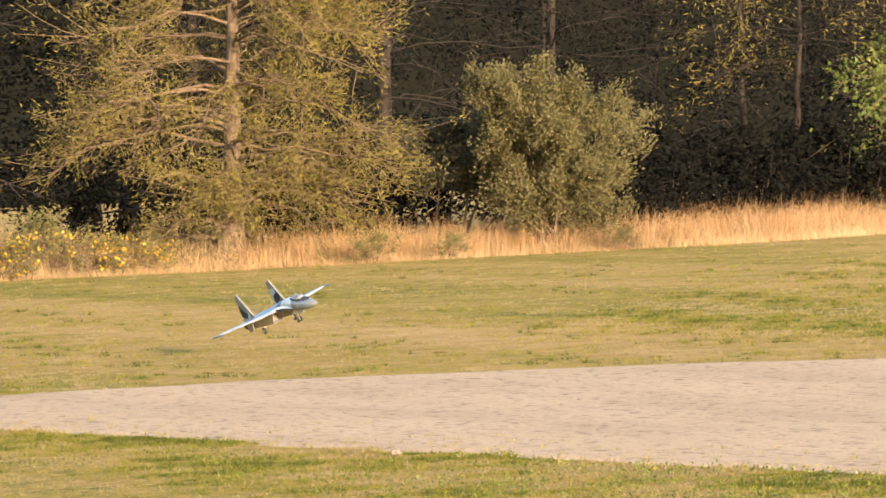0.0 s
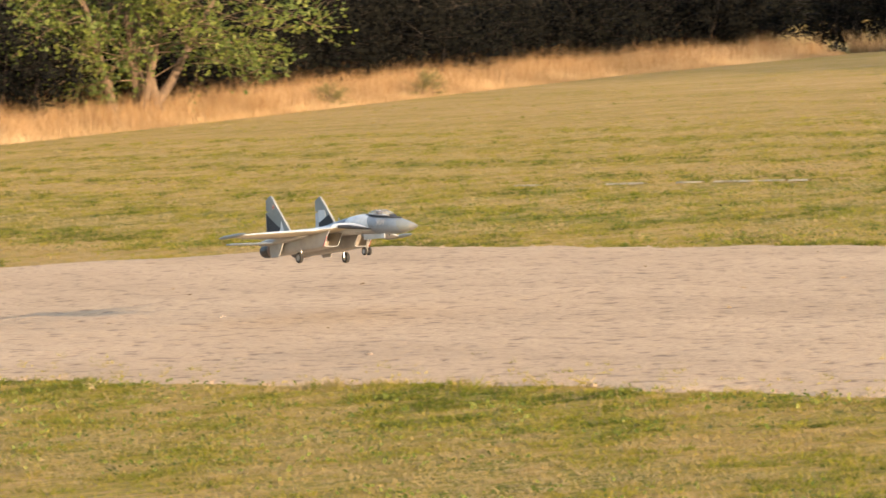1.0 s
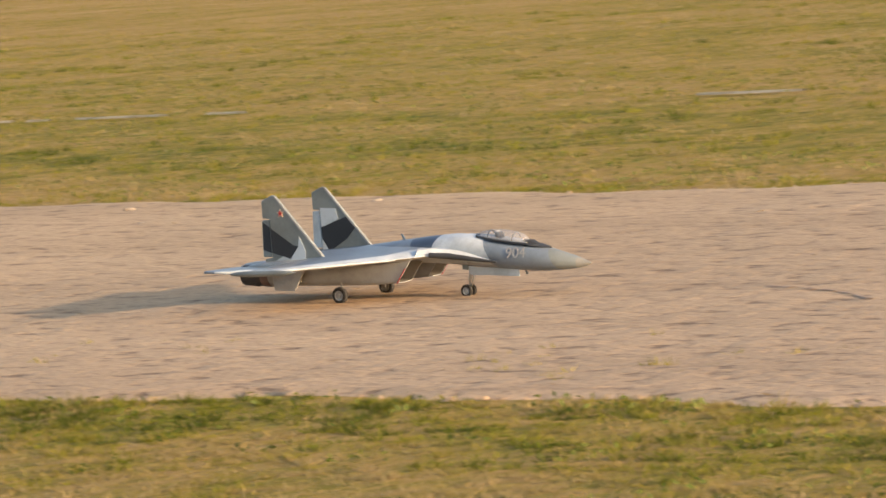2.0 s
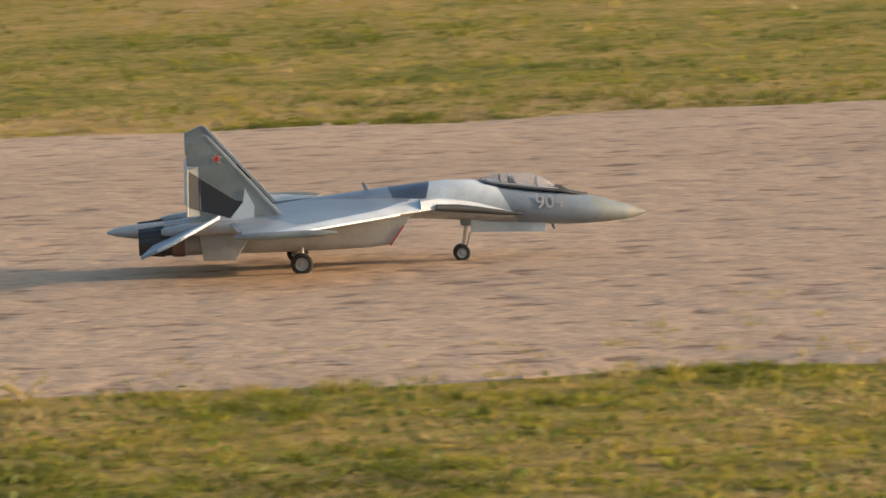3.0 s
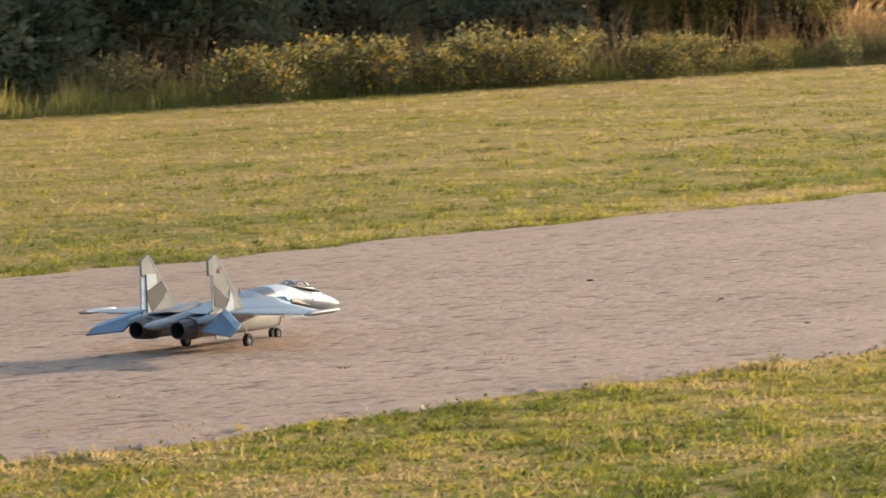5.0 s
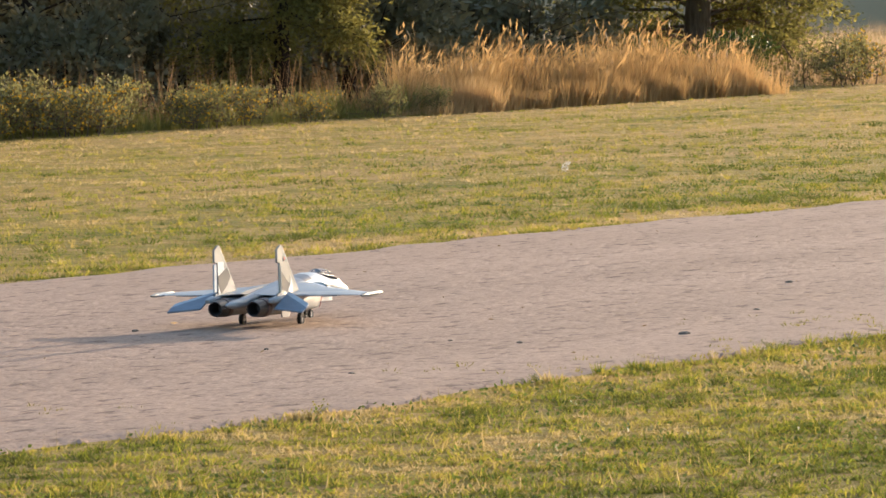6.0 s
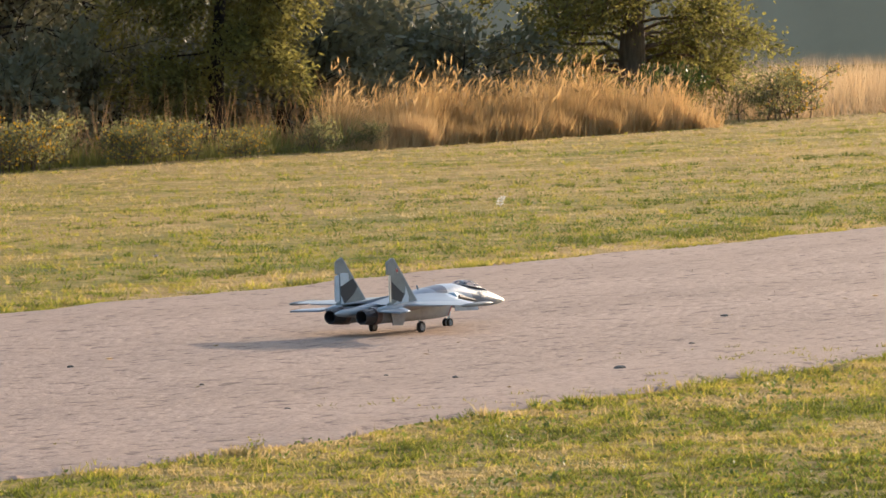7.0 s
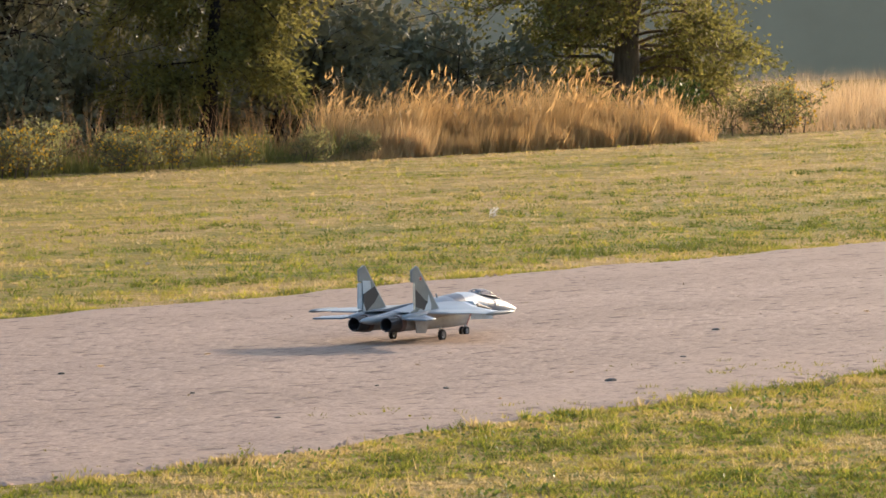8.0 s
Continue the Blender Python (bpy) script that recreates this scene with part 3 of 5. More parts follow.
def build_tree(name, seed, hgt, wide, leaf_mat, label, trunk_r=0.16, first=0.12, limbs=60, twigs=8, rise=0.35, droop=0.4, per=12, spread=0.10,
               leaf=(0.14, 0.016), stems=1, tip_only=0.35, limb=0.17, bark=None, category="tree", flowers=0):
    r = np.random.default_rng(seed)
    root = tagged(new(name), label, category)
    trunk, wood, ends, ways = branchy(r, hgt, wide, trunk_r, first, limbs, twigs, rise, droop, stems, limb)
    for path in trunk:
        v, f = tubes([path], 9)
        me = from_arrays("trunk", v, f, bark or BARK)
        me.polygons.foreach_set("use_smooth", np.ones(len(f), bool))
        child("trunk" if stems == 1 else "stem", me, root)
    v, f = tubes(wood, 3)
    tagged(child("branchwork", from_arrays("branchwork", v, f, bark if bark is SHADED_BARK else TWIG), root, "bare brown branches and twigs"), kind="stuff")
    n = len(ends) * per
    which = np.repeat(np.arange(len(ends)), per)
    q = tip_only + (1 - tip_only) * r.random(n)
    e = np.stack(ends)
    seg = np.clip((q * 3).astype(int), 0, 2)
    w = (q * 3 - seg)[:, None]
    c = e[which, seg] * (1 - w) + e[which, seg + 1] * w + r.normal(0, spread, (n, 3))
    c[:, 2] = np.maximum(c[:, 2], 0.05)
    v, f = leaves(c, leaf[0], leaf[1], r, 0.25, ways[which] * 0.9)
    child("crown", from_arrays("crown", v, f, leaf_mat), root)
    if flowers:
        pick = r.choice(n, flowers, replace=False)
        v, f = leaves(c[pick] + r.normal(0, 0.03, (flowers, 3)), 0.05, 0.025, r, 0.5)
        child("blossom", from_arrays("blossom", v, f, GORSE), root, "small yellow blossom")
    return root


def stand(root, x, y, turn=0.0, size=1.0):
    root.matrix_basis = pose(x, y, 0, 0, 0, turn) @ Matrix.Diagonal((size, size, size, 1))
    return root


def again(proto, x, y, turn, size):
    ob = copy_thing(proto, pose(x, y, 0, 0, 0, turn))
    ob.scale = (size, size, size)
    return ob


def edge_left(t):
    """The border of the far field on the strip's starting side, by fraction."""
    px = np.array([-82, -83.5, -84.0, -87.5, -97, -106, -114, -119])
    py = np.array([8, 20, 30, 42, 54.5, 65, 75, 86])
    k = np.linspace(0, 1, len(px))
    return np.interp(t, k, px), np.interp(t, k, py)


def build_woods():
    r = np.random.default_rng(77)
    # the sunlit edge of the wood, beyond the far end of the strip
    stand(build_tree("pine_tree", 1, 8.2, 6.1, PINE, "sunlit pine with bare low branches and yellow-green needles", 0.22, 0.06, 110, 24, 0.30, 0.44, 24, 0.10, (0.115, 0.0105), tip_only=0.62, limb=0.26), -87.9, 31.0, 40)
    stand(build_tree("shrub", 2, 3.7, 2.7, OLIVE, "dense rounded grey-green shrub in dry grass", 0.06, 0.04, 110, 12, 0.85, 0.10, 44, 0.08, (0.07, 0.017), 5, 0.1, category="shrub"), -89.0, 38.3, 10)
    stand(build_tree("shrub", 3, 3.6, 2.4, OLIVE_HALF_SHADE, "tall grey-green shrub with bare lower stems, part shade painted into its leaves", 0.06, 0.42, 70, 10, 0.6, 0.15, 20, 0.10, (0.10, 0.022), 4, 0.1, category="shrub"), -91.6, 37.0, 80)
    stand(build_tree("spreading_tree", 4, 4.6, 5.6, BRIGHT, "spreading tree with several pale stems and bright green leaves", 0.22, 0.28, 72, 11, 0.45, 0.50, 17, 0.13, (0.12, 0.036), 6, 0.2), -99.3, 52.6, 20)
    stand(build_tree("pine_tree", 5, 8.6, 6.2, PINE, "tall pine at the edge of the wood", 0.10, 0.40, 46, 12, 0.25, 0.45, 8, 0.14, (0.13, 0.014), tip_only=0.3, bark=SHADED_BARK), -101.5, 49.0, 150)
    # inner trees, the wood's shade put into their colours: three shapes, repeated
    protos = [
        build_tree("pine_tree", 11, 9.0, 7.5, PINE_SHADED, "pine with the wood's shade painted into its needles", 0.18, 0.06, 46, 6, 0.3, 0.4, 15, 0.22, (0.14, 0.030), bark=SHADED_BARK),
        build_tree("pine_tree", 12, 10.0, 7.0, PINE_SHADED, "tall pine with the wood's shade painted into its needles", 0.18, 0.10, 46, 6, 0.35, 0.35, 15, 0.22, (0.14, 0.030), bark=SHADED_BARK),
        build_tree("oak_tree", 13, 7.5, 7.5, PINE_SHADED, "evergreen oak with a dense low crown, shade painted into its leaves", 0.18, 0.04, 46, 6, 0.45, 0.35, 15, 0.22, (0.14, 0.030), 2, bark=SHADED_BARK),
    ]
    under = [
        build_tree("bush", 14, 2.4, 3.2, PINE_SHADED, "evergreen bush under the trees, shade painted into its leaves", 0.05, 0.03, 28, 3, 0.6, 0.25, 30, 0.14, (0.14, 0.038), 4, 0.1, bark=SHADED_BARK, category="shrub"),
        build_tree("bush", 15, 1.8, 2.6, HEDGE, "grey-green bush under the trees, haze painted into its leaves", 0.05, 0.03, 28, 3, 0.6, 0.25, 34, 0.13, (0.14, 0.038), 4, 0.1, bark=SHADED_BARK, category="shrub"),
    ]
    spots = [(-91.5, 27.0), (-96, 31), (-95, 23), (-97, 37.5), (-101, 43), (-104, 49), (-108, 58), (-103, 34), (-117, 66), (-123, 74), (-128, 83), (-132, 92), (-108, 46), (-116, 60), (-93, 17), (-104, 24), (-110, 38), (-124, 70), (-99, 28), (-106, 54),
             (-112, 103), (-95, 108), (-78, 108), (-62, 104), (-46, 98), (-128, 104), (-28, 87), (-18, 84), (-4, 96), (10, 102), (25, 99),
             # Unseen row, added to cast shade on the field's back edge.
             (-90, 92), (-86, 93), (-88, 88), (-82, 88.5), (-77, 84.5), (-72, 81), (-67, 78), (-62, 76), (-57, 74), (-80, 94), (-74, 90), (-68, 86), (-52, 72)]
    spots += [(-98, 24), (-100, 33), (-107, 31), (-112, 50), (-120, 62), (-115, 42), (-130, 80), (-128, 66), (-108, 20), (-99, 15)]
    right = [(40, 62), (34, 66), (44.5, 50.5), (50, 48.5), (54.5, 48.6), (59.5, 50.4), (64, 52.5), (67, 54), (60, 55), (68, 58), (48, 54), (40, 58), (56, 53), (64, 57.5), (52, 52.5), (72, 55)]
    first_used = [False] * 3
    protos.append(build_tree("oak_tree", 16, 8.0, 7.5, HEDGE, "grey-green evergreen oak at the field's edge, haze painted into its leaves", 0.18, 0.05, 60, 8, 0.42, 0.38, 34, 0.26, (0.135, 0.042), 2, bark=SHADED_BARK))
    protos.append(build_tree("pine_tree", 17, 8.6, 7.0, HEDGE, "pine with drooping branches at the field's edge", 0.17, 0.06, 60, 8, 0.3, 0.45, 34, 0.24, (0.14, 0.034), bark=SHADED_BARK))
    first_used.append(False)
    first_used.append(False)
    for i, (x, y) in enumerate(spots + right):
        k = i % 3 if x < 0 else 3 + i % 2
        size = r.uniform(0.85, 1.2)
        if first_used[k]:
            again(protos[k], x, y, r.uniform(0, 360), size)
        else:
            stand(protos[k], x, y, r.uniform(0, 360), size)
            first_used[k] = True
    # bushes that close the wood below
    low = [(-92.5, 24.5), (-91, 29.3), (-92, 33.2), (-93.2, 35.2), (-93, 40.4), (-94, 42.3), (-97, 45.5), (-98, 48.5), (-102, 50), (-105.5, 56), (-109, 60), (-111, 63), (-115, 66), (-119, 72), (-123, 78), (-126, 83), (-90, 25), (-100, 39), (-97, 34), (-105, 46), (-130, 90), (-96, 87), (-93, 85.5), (-90, 84), (-99, 90), (-103, 92), (-108, 93), (-112, 94), (-116, 94), (-87, 83), (-84, 81.5), (-120, 93), (-124, 97), (-118, 99), (-112, 99), (-106, 98), (-100, 97), (-95, 93), (-127, 94), (-123, 88.5), (-125, 91), (-121, 90.5), (-128, 87.5), (-124.5, 85),
           (63.0, 48.6), (64.4, 48.0), (66.0, 48.6), (67.2, 49.4), (49, 46.8), (46, 47), (52.5, 46.8), (56.2, 47.0), (60.8, 48.6), (42.5, 45.4), (39.2, 45.2), (36, 45.3), (33, 45.6), (29.5, 46), (69.5, 48.4), (71.5, 49.5), (26, 47), (20, 48), (68, 50)]
    low += [(float(x) - 8.5, float(y) + 3.0) for x, y in (edge_left(t) for t in np.linspace(0.44, 0.98, 20))]
    used = [False, False]
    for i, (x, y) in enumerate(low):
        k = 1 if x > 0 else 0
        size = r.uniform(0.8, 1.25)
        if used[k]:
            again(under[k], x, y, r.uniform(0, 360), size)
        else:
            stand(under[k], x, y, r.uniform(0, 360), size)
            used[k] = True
    # the two crowns whose edges catch the sun on the strip's other side
    stand(build_tree("pine_tree", 21, 5.4, 3.2, OAK_LEAF, "pine with low hanging sunlit needles at the field's edge", 0.13, 0.20, 48, 15, 0.3, 0.66, 52, 0.13, (0.11, 0.018), tip_only=0.3, bark=SHADED_BARK), 59.4, 45.6, 200)
    stand(build_tree("oak_tree", 22, 6.8, 5.0, OAK_LEAF, "evergreen oak with sunlit edges above tall dry grass", 0.26, 0.05, 120, 12, 0.4, 0.50, 52, 0.13, (0.085, 0.024), 1, 0.15, bark=TWIG), 73.4, 47.4, 70)
    # small shrubs along the edge of the field
    sage = build_tree("sage_shrub", 31, 0.8, 1.1, SAGE, "low rounded grey-green shrub at the field's edge", 0.02, 0.03, 30, 5, 0.8, 0.2, 11, 0.045, (0.05, 0.013), 6, 0.1, category="shrub")
    gorse = build_tree("gorse_shrub", 32, 0.7, 1.2, SAGE, "low gorse shrub with yellow blossom", 0.02, 0.03, 30, 5, 0.8, 0.2, 11, 0.045, (0.05, 0.011), 6, 0.1, category="shrub", flowers=240)
    broad = build_tree("leafy_shrub", 33, 1.25, 1.5, BRIGHT, "leafy bright green shrub in dry grass", 0.03, 0.06, 40, 6, 0.7, 0.2, 9, 0.05, (0.09, 0.03), 5, 0.1, category="shrub")
    stand(sage, -86.0, 27.3, 0, 1.5)
    for x, y, s in ((-84.8, 32.4, 0.75), (-85.6, 34.3, 0.6), (-87, 38.5, 0.6), (-104.6, 63.0, 0.8), (-101, 58.5, 0.7), (50.2, 42.4, 1.0), (51.8, 42.6, 0.9), (53.0, 42.2, 0.7), (54.2, 42.6, 0.7), (47.6, 42.6, 0.9), (56.4, 41.6, 0.6), (45.8, 42.8, 0.8), (43.9, 42.9, 0.8), (57.8, 41.7, 0.5), (70.6, 43.0, 1.0), (77.5, 44.0, 0.8), (41, 43, 0.7), (38, 43.2, 0.7)):
        again(sage, x, y, r.uniform(0, 360), s)
    stand(gorse, -84.4, 27.6, 30, 1.1)
    for x, y, s in ((-84.2, 25.6, 1.1), (-84.9, 28.6, 0.8), (50.9, 41.9, 0.9), (49.2, 42.2, 1.0), (52.6, 41.8, 0.75), (48.3, 41.9, 0.8), (47.4, 41.8, 1.1), (50.0, 41.7, 0.9), (53.6, 41.6, 0.8), (54.8, 41.5, 0.6), (45.2, 41.9, 1.0), (71.9, 43.4, 1.2), (46.8, 42.2, 0.9)):
        again(gorse, x, y, r.uniform(0, 360), s)
    stand(broad, 69.6, 44.2, 0, 0.85)
    for x, y, s in ((66.2, 43.6, 0.8),):
        again(broad, x, y, r.uniform(0, 360), s)


def build_tall_grass():
    r = np.random.default_rng(31)
    # straw-coloured band before the left wood: height grows away from the field
    n = 165000
    x, y = edge_left(r.random(n))
    back = r.random(n) ** 1.1 * 14.0
    x, y = x - back * 0.85, y + back * 0.30
    clump = lump(x, y, 0.9, 12)
    tall = (0.07 + 0.24 * np.clip(back / 3.0, 0, 1) + 0.36 * clump * np.clip(back / 4, 0, 1)) * r.uniform(0.4, 1.3, n)
    stuff("dry_grass", *blades(x, y, 0.0, tall, 0.014, r, 0.75), DRY_BLADE, "tall straw-coloured dry grass before the wood", "dry grass")
    n = 56000
    x, y = edge_left(r.random(n))
    back = r.uniform(1.6, 11.0, n)
    x, y = x - back * 0.85, y + back * 0.30
    keep = lump(x, y, 0.55, 13) * (0.6 + 0.6 * lump(x, y, 2.2, 14)) > 0.50
    x, y, back = x[keep], y[keep], back[keep]
    stuff("reed_stalks", *blades(x, y, 0.0, r.uniform(0.35, 1.0, len(x)) * (0.55 + 0.06 * back), 0.016, r, 0.55), RUST_BLADE, "clumps of tall rust-brown stalks above the dry grass", "dry grass")
    # shaded band behind the field, between the two woods
    n = 46000
    t = r.random(n) ** 1.6
    x = -121 + 145 * t
    y = np.interp(x, [-121, -106, -91, -60, 24], [87.5, 87.0, 80.5, 68.0, 47.0]) + 18 * r.random(n) ** 1.6
    stuff("shaded_grass", *blades(x, y, 0.0, r.uniform(0.15, 0.9, n) * (0.35 + 0.9 * lump(x, y, 1.6, 19)), 0.03, r, 0.6), DRY_BLADE, "dull dry grass in the shade of the trees", "dry grass")
    # right-hand edge: low weeds, then the tall stand, then more beyond the last tree
    n = 17000
    x, y = r.uniform(57.6, 66.9, n), 41.3 + 1.9 * r.random(n)
    x += 0.35 * np.sin(x * 5.1 + y * 3.0)
    y += 0.02 * (x - 60)
    tall = (0.35 + 0.55 * np.clip((y - 41.2) / 1.2, 0, 1)) * r.uniform(0.55, 1.15, n) * (0.55 + 0.60 * lump(x, y, 0.35, 15)) * np.clip((x - 56.8) / 2.0, 0.3, 1)
    stuff("dry_grass", *blades(x, y, 0.0, tall, 0.015, r, 0.45, (0.16, 0.0)), GOLD_BLADE, "tall golden dry grass standing below the trees", "dry grass")
    # nodding seed heads over the stand
    pick = r.choice(n, 1600, replace=False)
    pick = pick[tall[pick] > 0.5]
    c = np.stack([x[pick] + 0.16 * tall[pick], y[pick], tall[pick] * 1.02], 1)
    v, f = leaves(c, 0.16, 0.014, r, 0.5, np.tile(np.array([[0.7, 0.0, 0.9]]), (len(pick), 1)))
    stuff("seed_heads", v, f, GOLD_BLADE, "brownish seed heads nodding over the golden grass", "dry grass")
    n = 42000
    x, y = r.uniform(71.5, 120, n), 43.0 + 16 * r.random(n) ** 1.3
    tall = r.uniform(0.35, 0.95, n) * (0.6 + 0.5 * lump(x, y, 1.0, 16)) * np.clip((y - 42.6) / 1.5, 0.35, 1)
    stuff("dry_grass", *blades(x, y, 0.0, tall, 0.016, r, 0.5, (0.1, 0.0)), DRY_BLADE, "golden dry grass beyond the last tree", "dry grass")
    n = 30000
    x, y = r.uniform(22, 58, n), 41.9 + 3.2 * r.random(n)
    tall = r.uniform(0.08, 0.36, n) * (0.25 + 1.5 * lump(x, y, 0.5, 17) ** 1.5)
    stuff("weeds", *blades(x, y, 0.0, tall, 0.022, r, 0.6), WEED, "dark green weeds along the field's edge", "weeds")
    n = 2200
    x, y = r.uniform(44, 59, n), 42.6 + 1.8 * r.random(n)
    keep = lump(x, y, 0.4, 18) > 0.56
    x, y = x[keep], y[keep]
    stuff("reed_stalks", *blades(x, y, 0.0, r.uniform(0.4, 1.2, len(x)), 0.009, r, 0.5), RUST_BLADE, "thin dry reed tufts behind the shrubs", "dry grass")


def build_far_hills():
    """Wooded hills, with evening haze painted into the far wood's colour."""
    # The hills' near-black tone holds the shade seen between the trees.
    for name, lo, hi, tone, d0, peak, label in (("hills", 0.0, 2 * math.pi, (0.008, 0.0085, 0.0065), 330, 34, "wooded hills round the airfield, forest shade painted into their colour"),
                                               ("far_woods", 0.70, 1.75, (0.40, 0.295, 0.17), 168, 10, "far wood with evening haze painted pale into its colour")):
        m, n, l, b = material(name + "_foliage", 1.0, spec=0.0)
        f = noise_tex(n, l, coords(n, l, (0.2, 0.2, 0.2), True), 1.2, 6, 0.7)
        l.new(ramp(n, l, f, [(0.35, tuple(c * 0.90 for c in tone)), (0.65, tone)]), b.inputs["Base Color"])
        r = np.random.default_rng(9)
        na = 360
        a = np.linspace(lo, hi, na)
        top = peak * (1 + 0.2 * np.sin(3 * a + 1) + 0.12 * np.sin(9 * a) + 0.1 * np.sin(41 * a + 2) + r.uniform(-0.03, 0.03, na))
        if name == "hills":
            top *= 1 - 0.72 * np.exp(-((a - 1.35) / 0.6) ** 2)
        rows = []
        for d, k in ((0, 0.0), (4, 0.45), (12, 0.75), (30, 0.95), (60, 1.0), (140, 0.5)):
            rr = d0 + d + r.uniform(-0.15, 0.15, na)
            rows.append(np.stack([rr * np.sin(a), rr * np.cos(a), top * k - 0.3], 1))
        v = np.concatenate(rows)
        i, j = np.meshgrid(np.arange(len(rows) - 1), np.arange(na - 1), indexing="ij")
        p = i * na + j
        fc = np.stack([p, p + 1, p + 1 + na, p + na], -1).reshape(-1, 4)
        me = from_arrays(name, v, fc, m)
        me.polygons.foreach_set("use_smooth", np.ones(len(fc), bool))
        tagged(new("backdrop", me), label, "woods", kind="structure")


build_woods()
build_tall_grass()
build_far_hills()


# ---- small things lying on the field and the strip ----
STONE = bark_material("field_stone", (0.10, 0.08, 0.065), (0.30, 0.25, 0.20))
PALE_STONE = bark_material("pale_stone", (0.26, 0.21, 0.16), (0.46, 0.39, 0.31))
PINK = leaf_material("pink_petals", (0.45, 0.12, 0.25), (0.62, 0.22, 0.38), (0.75, 0.38, 0.52), 2.0)
STRAW = bark_material("pale_straw", (0.36, 0.28, 0.15), (0.56, 0.45, 0.28))


def stone(x, y, size, seed, mat, label):
    r = random.Random(seed)
    bm = bmesh.new()
    bmesh.ops.create_icosphere(bm, subdivisions=2, radius=size / 2)
    for v in bm.verts:
        v.co *= r.uniform(0.82, 1.15)
        v.co.x *= 1.35
        v.co.z *= 0.6
    me = bpy.data.meshes.new("stone")
    bm.to_mesh(me)
    bm.free()
    me.materials.append(mat)
    ob = tagged(new("stone", me), label, "stone", "loose stones")
    ob.matrix_basis = pose(x, y, 0.012 + size * 0.2, 0, 0, r.uniform(0, 360))


def twig(x, y, length, turn, seed):
    r = random.Random(seed)
    pts = [(length * (i / 6 - 0.5), r.uniform(-0.03, 0.03), 0.022 + 0.012 * math.sin(i * 0.9)) for i in range(7)]
    fork = [pts[3], (pts[3][0] + length * 0.16, 0.07, 0.05), (pts[3][0] + length * 0.3, 0.10, 0.035)]
    v, f = tubes([(pts, [0.0035] * 6 + [0.002]), (fork, [0.003, 0.0025, 0.0015])], 5)
    ob = tagged(new("twig", from_arrays("twig", v, f, STRAW)), "pale dry twig at the border of the strip", "twig")
    ob.matrix_basis = pose(x, y, 0, 0, 0, turn)


def flower(x, y, tall, seed):
    r = np.random.default_rng(seed)
    root = tagged(new("pink_flower"), "small pink wild flower in the turf", "flower", "pink flowers")
    v, f = tubes([([(0, 0, 0), (0.004, 0, tall * 0.6), (0, 0.004, tall)], [0.0025, 0.002, 0.002])], 5)
    child("stem", from_arrays("stem", v, f, CLOVER), root)
    c = np.tile(np.array([[0, 0, tall]]), (26, 1)) + r.normal(0, 0.004, (26, 3))
    v, f = leaves(c, 0.016, 0.004, r, 0.5)
    child("petals", from_arrays("petals", v, f, PINK), root, "pink petals")
    root.location = (x, y, 0)


def tuft_plant(name, x, y, tall, wide, mat, n, seed, label, category):
    r = np.random.default_rng(seed)
    root = tagged(new(name), label, category)
    a = r.uniform(0, 2 * math.pi, 9)
    paths = []
    for k in a:
        h = tall * r.uniform(0.5, 1)
        paths.append(([(0, 0, 0), (math.cos(k) * wide * 0.2, math.sin(k) * wide * 0.2, h * 0.6), (math.cos(k) * wide * 0.5, math.sin(k) * wide * 0.5, h)], [0.002, 0.0015, 0.001]))
    v, f = tubes(paths, 4)
    child("stalks", from_arrays("stalks", v, f, STRAW), root)
    pick = r.integers(0, 9, n)
    q = r.uniform(0.3, 1, n)
    tips = np.array([p[0][2] for p in paths])
    c = tips[pick] * q[:, None] + r.normal(0, wide * 0.08, (n, 3))
    c[:, 2] = np.maximum(c[:, 2], 0.003)
    v, f = leaves(c, tall * 0.22, tall * 0.05, r, 0.3)
    child("foliage", from_arrays("foliage", v, f, mat), root)
    root.location = (x, y, 0)
    return root


